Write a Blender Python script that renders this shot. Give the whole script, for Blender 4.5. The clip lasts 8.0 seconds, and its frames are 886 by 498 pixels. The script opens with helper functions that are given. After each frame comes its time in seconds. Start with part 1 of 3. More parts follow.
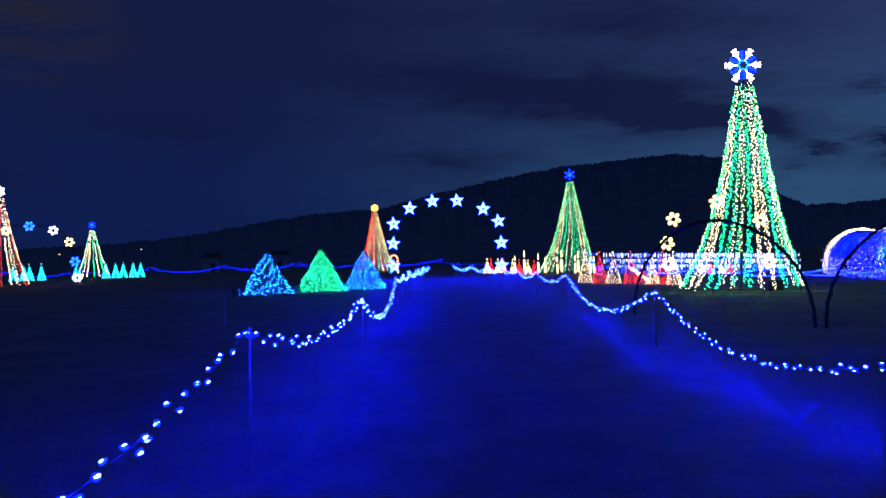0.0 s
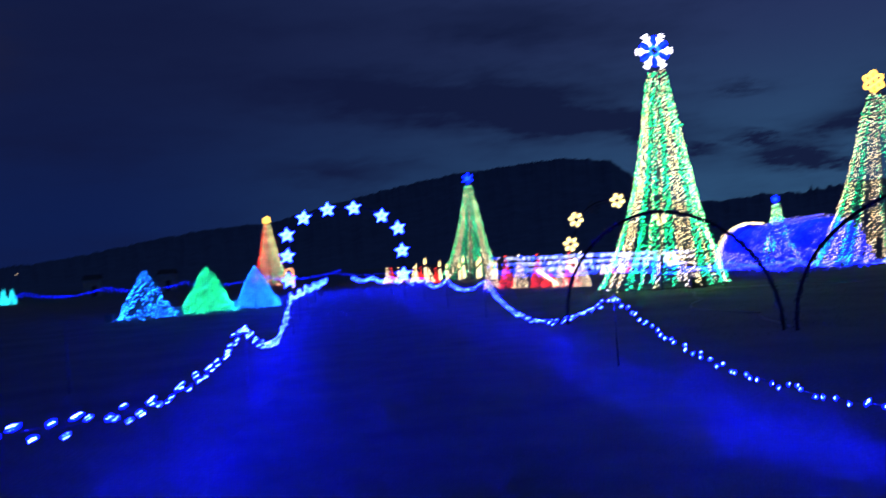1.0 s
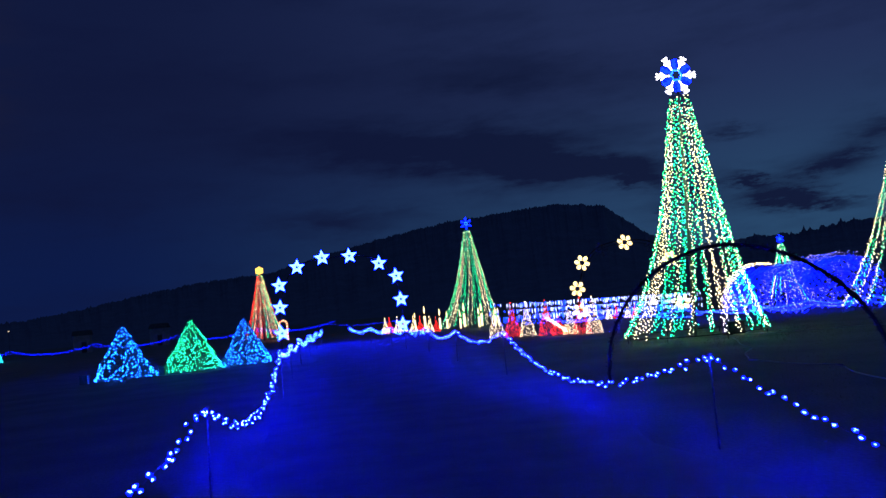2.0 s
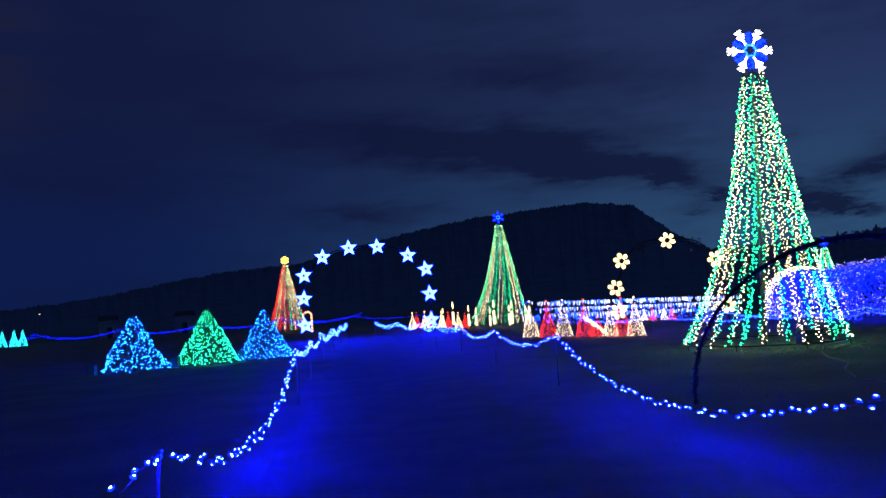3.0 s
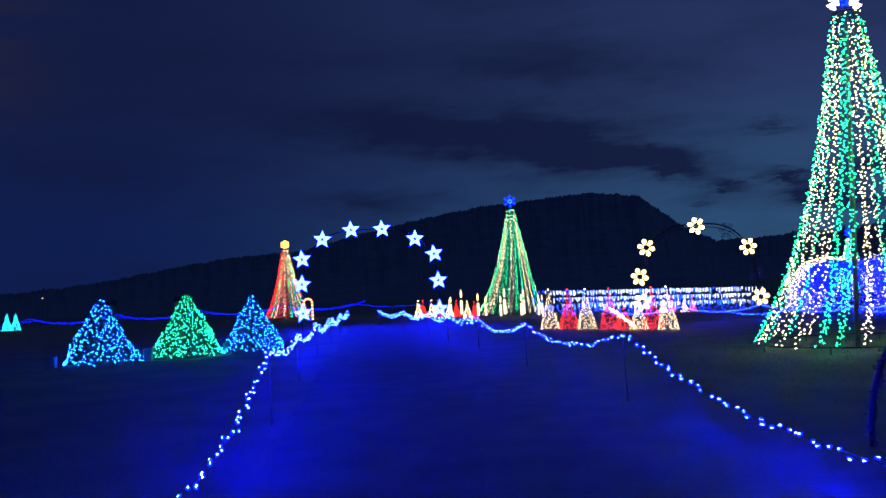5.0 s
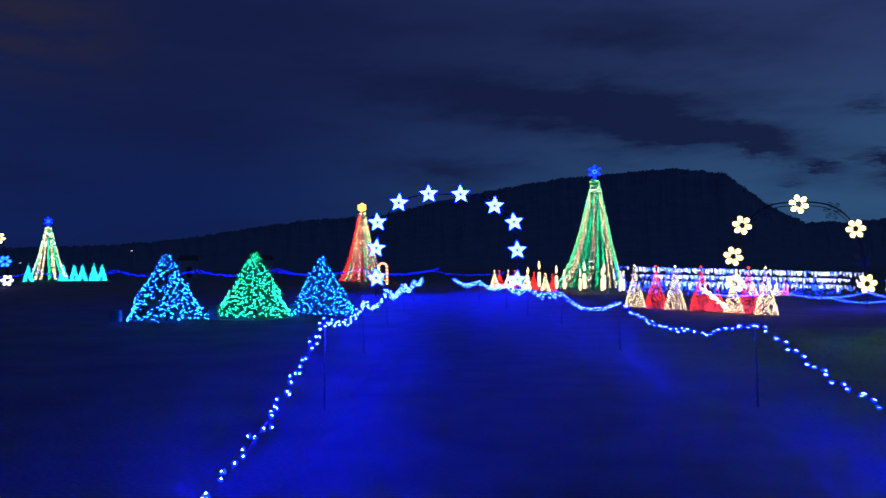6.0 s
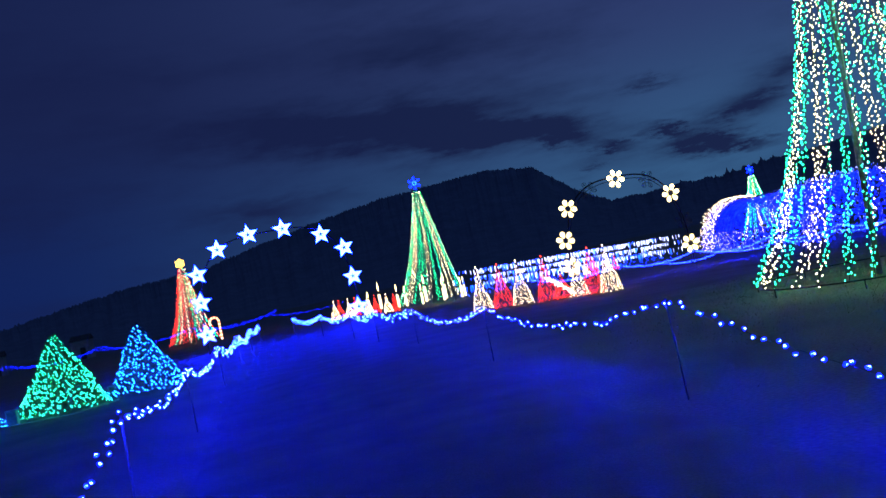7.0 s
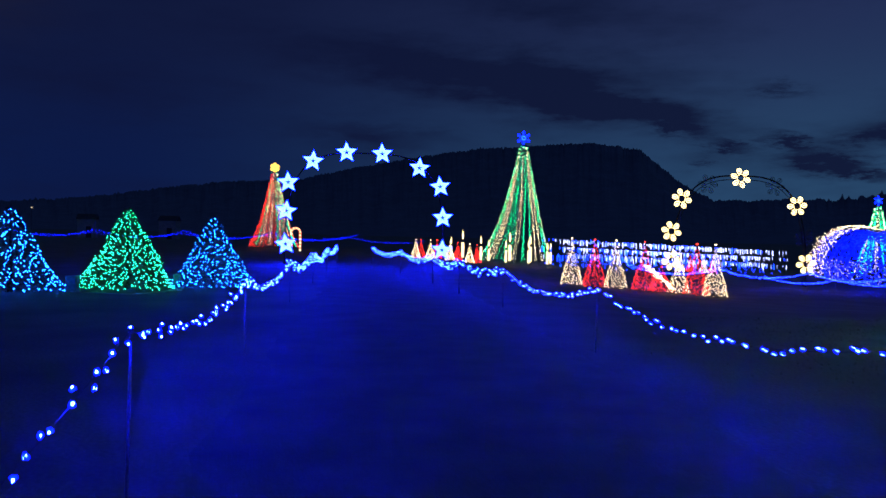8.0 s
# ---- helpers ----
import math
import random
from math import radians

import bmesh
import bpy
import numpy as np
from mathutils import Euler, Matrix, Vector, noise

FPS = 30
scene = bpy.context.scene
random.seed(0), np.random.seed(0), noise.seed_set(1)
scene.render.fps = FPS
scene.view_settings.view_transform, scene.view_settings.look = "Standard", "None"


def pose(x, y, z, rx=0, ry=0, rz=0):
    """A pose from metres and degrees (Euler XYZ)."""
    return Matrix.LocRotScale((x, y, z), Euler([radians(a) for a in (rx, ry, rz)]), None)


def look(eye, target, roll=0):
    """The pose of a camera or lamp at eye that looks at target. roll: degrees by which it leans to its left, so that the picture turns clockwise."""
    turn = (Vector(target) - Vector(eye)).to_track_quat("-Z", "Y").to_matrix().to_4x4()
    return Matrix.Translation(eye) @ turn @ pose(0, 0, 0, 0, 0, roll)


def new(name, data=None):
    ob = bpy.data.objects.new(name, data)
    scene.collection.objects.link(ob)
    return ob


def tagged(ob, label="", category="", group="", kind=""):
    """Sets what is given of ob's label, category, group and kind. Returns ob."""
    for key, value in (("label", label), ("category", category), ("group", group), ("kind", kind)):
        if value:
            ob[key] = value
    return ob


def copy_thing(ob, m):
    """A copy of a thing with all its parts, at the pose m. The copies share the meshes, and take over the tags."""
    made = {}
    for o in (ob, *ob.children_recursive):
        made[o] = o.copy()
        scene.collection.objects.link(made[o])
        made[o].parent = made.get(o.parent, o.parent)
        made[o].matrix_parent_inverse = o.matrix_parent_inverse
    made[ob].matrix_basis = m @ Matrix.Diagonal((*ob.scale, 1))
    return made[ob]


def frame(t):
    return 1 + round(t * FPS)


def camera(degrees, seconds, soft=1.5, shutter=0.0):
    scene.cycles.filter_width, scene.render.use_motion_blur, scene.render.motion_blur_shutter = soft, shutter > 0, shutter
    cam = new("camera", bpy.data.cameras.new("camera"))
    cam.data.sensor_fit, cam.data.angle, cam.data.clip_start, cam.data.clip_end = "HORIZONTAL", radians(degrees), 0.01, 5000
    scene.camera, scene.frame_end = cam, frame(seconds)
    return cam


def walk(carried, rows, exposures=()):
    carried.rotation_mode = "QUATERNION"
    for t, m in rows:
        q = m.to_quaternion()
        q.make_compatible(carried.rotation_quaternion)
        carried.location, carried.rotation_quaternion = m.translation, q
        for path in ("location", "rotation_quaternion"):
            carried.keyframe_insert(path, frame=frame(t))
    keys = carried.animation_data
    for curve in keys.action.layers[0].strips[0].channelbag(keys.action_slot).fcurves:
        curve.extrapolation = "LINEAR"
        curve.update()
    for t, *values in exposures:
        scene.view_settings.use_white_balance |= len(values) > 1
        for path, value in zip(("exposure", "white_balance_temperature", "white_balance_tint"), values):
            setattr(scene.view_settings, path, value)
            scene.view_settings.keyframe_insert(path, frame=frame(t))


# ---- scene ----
cam = camera(56.7, 8.0, soft=1.4, shutter=0.35)
PATH = [
    (0, (0.268, -0.185, 1.436), (0.265, 1.814, 1.46), -1.8),
    (0.5, (0.216, 1.219, 1.426), (0.269, 3.218, 1.463), -2.2),
    (0.8, (0.197, 2.027, 1.455), (0.319, 4.023, 1.468), -3.2),
    (1, (0.151, 2.54, 1.432), (0.4, 4.524, 1.465), -4.3),
    (1.2, (0.187, 3.093, 1.418), (0.514, 5.061, 1.549), -4.7),
    (1.5, (0.155, 3.874, 1.432), (0.429, 5.849, 1.579), -5.3),
    (2, (0.134, 5.185, 1.488), (0.404, 7.161, 1.636), -5.5),
    (3.5, (0.137, 8.847, 1.546), (0.318, 10.834, 1.681), -3.2),
    (4, (0.155, 9.903, 1.53), (0.403, 11.883, 1.659), -2.6),
    (5.5, (0.209, 12.597, 1.527), (0.331, 14.591, 1.614), -2.5),
    (6, (0.199, 13.569, 1.524), (0.203, 15.568, 1.57), -0.4),
    (6.2, (0.192, 13.95, 1.506), (0.151, 15.95, 1.55), -0.1),
    (6.4, (0.201, 14.351, 1.525), (0.151, 16.350, 1.581), -1.0),
    (6.5, (0.206, 14.552, 1.535), (0.204, 16.551, 1.605), -2.9),
    (6.6, (0.181, 14.759, 1.532), (0.299, 16.754, 1.619), -5.8),
    (6.7, (0.156, 14.966, 1.528), (0.385, 16.951, 1.617), -8.0),
    (6.8, (0.192, 15.202, 1.523), (0.510, 17.175, 1.618), -9.4),
    (7, (0.265, 15.675, 1.514), (0.679, 17.63, 1.578), -11.7),
    (7.2, (0.215, 16.064, 1.528), (0.598, 18.027, 1.501), -8.7),
    (7.4, (0.228, 16.485, 1.511), (0.572, 18.452, 1.410), -4.8),
    (7.5, (0.235, 16.695, 1.503), (0.566, 18.663, 1.383), -3.6),
    (7.6, (0.243, 16.891, 1.505), (0.549, 18.864, 1.391), -1.5),
    (7.7, (0.252, 17.087, 1.506), (0.521, 19.067, 1.418), -0.2),
    (7.8, (0.26, 17.283, 1.508), (0.498, 19.268, 1.451), 0.8),
    (8, (0.21, 17.694, 1.546), (0.414, 19.683, 1.515), 1.2),
]
EXPOSURES = [(0, 0.25), (0.5, 0.2), (1, 0.2), (1.5, -0.1), (2, -0.05), (3.5, 0.15), (4, 0.15), (5.5, 0.35), (6, 0.4), (6.5, 0.5), (7, 0.65), (7.5, 0.1), (8, -0.1)]
walk(cam, [(t, look(eye, target, roll)) for t, eye, target, roll in PATH], EXPOSURES)

# ---------------------------------------------------------------- world: night sky with cloud bands
world = bpy.data.worlds.new("night_sky")
scene.world = world
world.use_nodes = True
WN, WL = world.node_tree.nodes, world.node_tree.links


def wmath(op, a, b=None, clamp=False):
    n = WN.new("ShaderNodeMath")
    n.operation, n.use_clamp = op, clamp
    for i, v in enumerate((a, b)):
        if v is None:
            continue
        if isinstance(v, (int, float)):
            n.inputs[i].default_value = v
        else:
            WL.new(v, n.inputs[i])
    return n.outputs[0]


def wmix(fac, a, b):
    n = WN.new("ShaderNodeMix")
    n.data_type = "RGBA"
    for sock, v in ((n.inputs[0], fac), (n.inputs[6], a), (n.inputs[7], b)):
        if isinstance(v, tuple):
            sock.default_value = (*v, 1)
        elif isinstance(v, (int, float)):
            sock.default_value = v
        else:
            WL.new(v, sock)
    return n.outputs[2]


def wramp(value, lo, hi):
    n = WN.new("ShaderNodeMapRange")
    n.interpolation_type = "SMOOTHSTEP"
    WL.new(value, n.inputs[0])
    n.inputs[1].default_value, n.inputs[2].default_value = lo, hi
    return n.outputs[0]


def wnoise(vec, scale, detail, rough=0.55):
    n = WN.new("ShaderNodeTexNoise")
    WL.new(vec, n.inputs["Vector"])
    n.inputs["Scale"].default_value, n.inputs["Detail"].default_value, n.inputs["Roughness"].default_value = scale, detail, rough
    return n.outputs["Fac"]


coord = WN.new("ShaderNodeTexCoord").outputs["Generated"]
split = WN.new("ShaderNodeSeparateXYZ")
WL.new(coord, split.inputs[0])
az = wmath("MULTIPLY", wmath("ARCTAN2", split.outputs[0], split.outputs[1]), 57.2958)
el = wmath("MULTIPLY", wmath("ARCSINE", split.outputs[2]), 57.2958)
flat = WN.new("ShaderNodeCombineXYZ")
WL.new(wmath("MULTIPLY", az, 0.035), flat.inputs[0])
WL.new(wmath("MULTIPLY", el, 0.13), flat.inputs[1])
warp = wmath("SUBTRACT", wnoise(flat.outputs[0], 3.5, 7, 0.62), 0.5)
warp2 = wmath("SUBTRACT", wnoise(flat.outputs[0], 9.0, 6, 0.6), 0.5)
azw = wmath("ADD", az, wmath("MULTIPLY", warp, 11.0))
elw = wmath("ADD", el, wmath("ADD", wmath("MULTIPLY", warp, 3.0), wmath("MULTIPLY", warp2, 1.6)))
# cloud banks: azimuth, elevation, half-width, half-height, slope, weight
BANKS = [
    (1.5, 12.0, 9.5, 1.5, -0.06, 0.8), (11.0, 10.6, 8.0, 1.7, -0.14, 1.0), (18.5, 8.6, 5.0, 0.9, -0.2, 1.0), (0.5, 6.9, 5.0, 0.7, -0.05, 0.7),
    (12.5, 15.6, 7.5, 1.4, -0.08, 0.75), (-12.0, 16.2, 9.0, 1.6, 0.0, 0.5), (-20.0, 9.5, 9.0, 1.2, 0.03, 0.35),
]
# small dark puffs low in the clearing, with crisper edges
PUFFS = [
    (25.0, 6.3, 1.3, 0.42, -0.15, 0.85), (28.5, 6.5, 1.5, 0.5, -0.2, 1.0), (31.0, 5.2, 2.4, 0.6, -0.08, 1.2), (34.0, 6.9, 2.6, 0.85, 0.12, 1.2),
    (33.0, 4.3, 2.0, 0.35, -0.05, 0.9), (28.0, 9.8, 1.5, 0.4, -0.15, 0.7), (23.1, 5.2, 0.6, 0.3, 0.0, 0.6), (21.6, 7.6, 1.6, 0.5, -0.2, 0.8), (37.0, 8.6, 2.5, 0.7, 0.05, 0.8),
]
puff_warp = wmath("SUBTRACT", wnoise(flat.outputs[0], 20.0, 8, 0.68), 0.5)
azp = wmath("ADD", az, wmath("MULTIPLY", puff_warp, 5.0))
elp = wmath("ADD", el, wmath("ADD", wmath("MULTIPLY", puff_warp, 1.7), wmath("MULTIPLY", warp2, 1.2)))
cloud = None
for banks, across, up, edge in ((BANKS, azw, elw, -0.8), (PUFFS, azp, elp, -1.1)):
    for a0, e0, wa, we, k, amount in banks:
        da = wmath("SUBTRACT", across, a0)
        de = wmath("SUBTRACT", wmath("SUBTRACT", up, e0), wmath("MULTIPLY", da, k))
        d2 = wmath("ADD", wmath("POWER", wmath("ABSOLUTE", wmath("DIVIDE", da, wa)), 2.0), wmath("POWER", wmath("ABSOLUTE", wmath("DIVIDE", de, we)), 2.0))
        bank = wmath("MULTIPLY", wmath("POWER", 2.718, wmath("MULTIPLY", d2, edge)), amount)
        cloud = bank if cloud is None else wmath("ADD", cloud, bank)
haze = wramp(wnoise(flat.outputs[0], 2.2, 8, 0.6), 0.42, 0.72)
cloud = wmath("ADD", cloud, wmath("MULTIPLY", haze, 0.45))
side = wramp(az, -18.0, 32.0)
low = wmix(side, (0.0036, 0.0110, 0.068), (0.022, 0.066, 0.150))
high = wmix(side, (0.0058, 0.0105, 0.048), (0.0165, 0.0285, 0.094))
sky = wmix(wramp(el, 2.0, 16.0), low, high)
dark = wmix(side, (0.0048, 0.0080, 0.0400), (0.0060, 0.0112, 0.0420))
sky = wmix(wmath("MULTIPLY", cloud, 0.95, True), sky, dark)
# thin warm-grey cloud high to the west
veil = wmath("MULTIPLY", wramp(az, -17.0, -27.0), wmath("MULTIPLY", wramp(el, 10.0, 15.0), wramp(warp, -0.12, 0.1)))
sky = wmix(wmath("MULTIPLY", veil, 0.6), sky, (0.017, 0.015, 0.026))
sky = wmix(wramp(el, 22.0, 60.0), sky, (0.010, 0.029, 0.105))
WL.new(sky, WN["Background"].inputs[0])
WN["Background"].inputs[1].default_value = 1.0


# ---------------------------------------------------------------- materials
def material(name):
    m = bpy.data.materials.new(name)
    m.use_nodes = True
    return m, m.node_tree.nodes, m.node_tree.links


def surface(name, low_colour, high_colour, scale=4.0, rough=0.8, metal=0.0, bump=0.3, grain=60.0, depth=0.01):
    """A procedural surface: colour varied at two scales, with fine relief."""
    m, N, L = material(name)
    b = N["Principled BSDF"]
    at = N.new("ShaderNodeTexCoord").outputs["Object"]
    one, two = N.new("ShaderNodeTexNoise"), N.new("ShaderNodeTexNoise")
    for n, s in ((one, scale), (two, grain)):
        L.new(at, n.inputs["Vector"])
        n.inputs["Scale"].default_value, n.inputs["Detail"].default_value = s, 6
    mixed = N.new("ShaderNodeMath")
    mixed.operation = "MULTIPLY"
    L.new(one.outputs["Fac"], mixed.inputs[0])
    L.new(two.outputs["Fac"], mixed.inputs[1])
    ramp = N.new("ShaderNodeValToRGB")
    ramp.color_ramp.elements[0].position, ramp.color_ramp.elements[1].position = 0.12, 0.42
    ramp.color_ramp.elements[0].color, ramp.color_ramp.elements[1].color = (*low_colour, 1), (*high_colour, 1)
    L.new(mixed.outputs[0], ramp.inputs[0])
    L.new(ramp.outputs[0], b.inputs["Base Color"])
    bp = N.new("ShaderNodeBump")
    bp.inputs["Strength"].default_value, bp.inputs["Distance"].default_value = bump, depth
    L.new(mixed.outputs[0], bp.inputs["Height"])
    L.new(bp.outputs[0], b.inputs["Normal"])
    b.inputs["Roughness"].default_value, b.inputs["Metallic"].default_value = rough, metal
    return m


def led(name, colour, spread=0.6):
    """A lit bulb: its light varies from bulb to bulb."""
    m, N, L = material(name)
    e = N.new("ShaderNodeEmission")
    top = max(colour)
    e.inputs[0].default_value = (*(c / top for c in colour), 1)
    rnd = N.new("ShaderNodeMapRange")
    L.new(N.new("ShaderNodeNewGeometry").outputs["Random Per Island"], rnd.inputs[0])
    rnd.inputs[3].default_value, rnd.inputs[4].default_value = top * (1 - spread), top * (1 + spread)
    L.new(rnd.outputs[0], e.inputs[1])
    L.new(e.outputs[0], N["Material Output"].inputs[0])
    return m


GRASS = surface("winter_grass", (0.066, 0.065, 0.050), (0.168, 0.160, 0.122), 0.55, 0.95, 0, 0.35, 26, 0.03)
ROAD = surface("worn_asphalt", (0.045, 0.045, 0.038), (0.120, 0.117, 0.098), 1.3, 0.85, 0, 0.5, 60, 0.015)
BLADE = surface("grass_blade", (0.06, 0.065, 0.035), (0.16, 0.155, 0.10), 3, 0.8)
# distance haze is mixed into the forest colour as a paler, bluer tone
HAZY_FOREST = surface("haze_tinted_forest", (0.090, 0.110, 0.150), (0.150, 0.180, 0.235), 0.02, 1.0, 0, 0.5, 0.2, 4.0)
WIRE = surface("green_wire", (0.004, 0.007, 0.005), (0.009, 0.014, 0.010), 8, 0.7)
STEEL = surface("galvanised_steel", (0.16, 0.165, 0.17), (0.36, 0.37, 0.38), 6, 0.45, 0.8)
DARKSTEEL = surface("black_steel", (0.012, 0.012, 0.013), (0.04, 0.04, 0.042), 6, 0.5, 0.5)
POST = surface("grey_metal_post", (0.09, 0.092, 0.098), (0.20, 0.202, 0.21), 9, 0.5)
NEEDLE = surface("conifer_needles", (0.035, 0.06, 0.045), (0.08, 0.125, 0.10), 6, 0.7)
BARK = surface("bark", (0.03, 0.022, 0.015), (0.10, 0.075, 0.05), 14, 0.9)
PLASTIC = surface("green_box_plastic", (0.05, 0.10, 0.07), (0.12, 0.20, 0.15), 10, 0.5)
BLACKBOX = surface("black_box_plastic", (0.012, 0.012, 0.014), (0.035, 0.035, 0.04), 10, 0.5)
CLAP = surface("grey_siding", (0.20, 0.20, 0.21), (0.34, 0.34, 0.35), 2, 0.8)
ROOFING = surface("dark_roofing", (0.03, 0.03, 0.032), (0.08, 0.078, 0.075), 3, 0.9)
CORD = surface("pale_cord", (0.20, 0.19, 0.17), (0.34, 0.33, 0.30), 12, 0.6)
DEADBULB = surface("unlit_bulb", (0.05, 0.05, 0.045), (0.16, 0.15, 0.13), 30, 0.25)

L_ROPE = led("blue_rope_led", (5.0, 12.0, 8000.0), 0.35)
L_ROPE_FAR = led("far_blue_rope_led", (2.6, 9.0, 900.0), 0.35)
L_ROPE_DIM = led("dim_blue_rope_led", (4.0, 9.0, 5000.0), 0.35)
# glowing ring added round each rope bulb in place of lens bloom
L_HALO = led("blue_bulb_halo", (0.01, 0.08, 60.0), 0.3)
L_BLUE = led("blue_led", (0.07, 0.70, 30.0))
L_SWAG = led("blue_swag_led", (0.4, 1.4, 260.0))
L_DEEP = led("deep_blue_led", (0.01, 0.07, 11.0))
L_TUNNEL = led("tunnel_blue_led", (0.01, 0.07, 15.0))
L_NET = led("lilac_white_led", (4.0, 3.4, 9.0))
L_GREEN = led("green_led", (0.15, 12.5, 4.5))
L_TEAL = led("teal_led", (0.8, 42.0, 17.0))
L_XBLUE = led("bright_blue_led", (0.9, 19.0, 190.0))
L_CYAN = led("cyan_led", (0.05, 1.7, 2.2))
L_WARM = led("warm_white_led", (12.5, 9.5, 5.5))
L_TREEWARM = led("tree_warm_led", (15.0, 11.2, 6.0))
L_TREEGREEN = led("tree_green_led", (0.2, 22.0, 6.4))
L_SMALL = led("small_tree_led", (10.0, 7.2, 3.8))
L_WAX = led("candle_led", (2.4, 1.8, 1.0), 0.4)
L_GOLD = led("gold_led", (5.0, 3.7, 1.5), 0.35)
L_AMBER = led("amber_led", (4.2, 2.4, 0.32), 0.3)
L_WHITE = led("cool_white_led", (2.3, 2.7, 5.2))
L_TOPWHITE = led("topper_white_led", (3.4, 3.3, 4.2), 0.3)
L_RED = led("red_led", (8.5, 0.23, 0.15))
L_STAR = led("star_led", (0.7, 1.8, 260.0), 0.3)
L_STARHALO = led("star_halo_led", (0.02, 0.2, 14.0), 0.3)
L_CANE = led("cane_red_led", (2.6, 0.22, 0.08), 0.3)
L_TOWN = led("far_lamp", (0.9, 0.75, 0.55), 0.5)


# ---------------------------------------------------------------- mesh building
class Build:
    """Gathers tubes, bulbs and boxes into one mesh."""

    def __init__(self, *mats):
        self.v, self.f, self.m, self.mats, self.smooth = [], [], [], mats, []

    def add(self, verts, faces, mat=0, smooth=False):
        o = len(self.v)
        self.v.extend(verts)
        for f in faces:
            self.f.append([o + i for i in f])
            self.m.append(mat)
            self.smooth.append(smooth)

    def tube(self, path, r, n=6, mat=0, closed=False, r_end=None):
        pts = [Vector(p) for p in path]
        k = len(pts)
        rings = []
        for i, p in enumerate(pts):
            a = pts[i - 1] if (i > 0 or closed) else p
            b = pts[(i + 1) % k] if (i < k - 1 or closed) else p
            d = (b - a).normalized()
            side = d.cross(Vector((0, 1, 0)) if abs(d.y) < 0.9 else Vector((1, 0, 0))).normalized()
            up = side.cross(d)
            rr = r if r_end is None else r + (r_end - r) * i / (k - 1)
            rings.append([tuple(p + (side * math.cos(6.28319 * j / n) + up * math.sin(6.28319 * j / n)) * rr) for j in range(n)])
        verts = [q for ring in rings for q in ring]
        faces = []
        for i in range(k if closed else k - 1):
            o, q = i * n, ((i + 1) % k) * n
            faces += [(o + j, o + (j + 1) % n, q + (j + 1) % n, q + j) for j in range(n)]
        if not closed:
            faces += [tuple(range(n))[::-1], tuple((k - 1) * n + j for j in range(n))]
        self.add(verts, faces, mat, n > 4)

    def bulb(self, p, r, mat=1, stretch=1.3):
        x, y, z = p
        s = r * stretch
        self.add([(x + r, y, z), (x, y + r, z), (x - r, y, z), (x, y - r, z), (x, y, z + s), (x, y, z - s)],
                 [(0, 1, 4), (1, 2, 4), (2, 3, 4), (3, 0, 4), (1, 0, 5), (2, 1, 5), (3, 2, 5), (0, 3, 5)], mat)

    def lamp(self, p, d, r, mat=1):
        """A rounded bulb of a light string that points along d, with its own socket."""
        p, d = Vector(p), Vector(d).normalized()
        side = d.cross(Vector((0.3, 0.9, 0.1))).normalized()
        up = side.cross(d)
        prof = ((-0.4, 0.55), (0.5, 1.0), (1.5, 0.85))
        verts = []
        for h, w in prof:
            verts += [tuple(p + d * (h * r) + (side * math.cos(1.0472 * j) + up * math.sin(1.0472 * j)) * (w * r)) for j in range(6)]
        verts.append(tuple(p + d * (2.2 * r)))
        faces = [(i * 6 + j, i * 6 + (j + 1) % 6, (i + 1) * 6 + (j + 1) % 6, (i + 1) * 6 + j) for i in range(2) for j in range(6)]
        faces += [(12 + j, 12 + (j + 1) % 6, 18) for j in range(6)] + [(5, 4, 3, 2, 1, 0)]
        self.add(verts, faces, mat, True)

    def halo_ring(self, p, d, r, mat):
        """A wide ring round a bulb, added to imitate its blue glare."""
        p, d = Vector(p), Vector(d).normalized()
        side = d.cross(Vector((0.3, 0.9, 0.1))).normalized()
        up = side.cross(d)
        verts = []
        for h, w in ((-0.9, 1.2), (0.0, 2.4), (0.8, 1.3)):
            verts += [tuple(p + d * (h * r) + (side * math.cos(1.0472 * j) + up * math.sin(1.0472 * j)) * (w * r)) for j in range(6)]
        faces = [(i * 6 + j, i * 6 + (j + 1) % 6, (i + 1) * 6 + (j + 1) % 6, (i + 1) * 6 + j) for i in range(2) for j in range(6)]
        self.add(verts, faces, mat, True)

    def box(self, x, y, z, sx, sy, sz, mat=0, bevel=0.0):
        b = min(bevel, sx / 2.1, sy / 2.1)
        outline = [(-sx / 2 + b, -sy / 2), (sx / 2 - b, -sy / 2), (sx / 2, -sy / 2 + b), (sx / 2, sy / 2 - b),
                   (sx / 2 - b, sy / 2), (-sx / 2 + b, sy / 2), (-sx / 2, sy / 2 - b), (-sx / 2, -sy / 2 + b)]
        if b == 0:
            outline = [(-sx / 2, -sy / 2), (sx / 2, -sy / 2), (sx / 2, sy / 2), (-sx / 2, sy / 2)]
        n = len(outline)
        levels = [(0, 1.0), (sz - b, 1.0), (sz, 1 - 2 * b / max(sx, 0.001))] if b else [(0, 1.0), (sz, 1.0)]
        verts = [(x + px * s, y + py * s, z + h) for h, s in levels for px, py in outline]
        faces = [(i * n + j, i * n + (j + 1) % n, (i + 1) * n + (j + 1) % n, (i + 1) * n + j) for i in range(len(levels) - 1) for j in range(n)]
        faces += [tuple(range(n))[::-1], tuple((len(levels) - 1) * n + j for j in range(n))]
        self.add(verts, faces, mat)

    def mesh(self, name):
        me = bpy.data.meshes.new(name)
        me.from_pydata(self.v, [], self.f)
        for m in self.mats:
            me.materials.append(m)
        me.polygons.foreach_set("material_index", self.m)
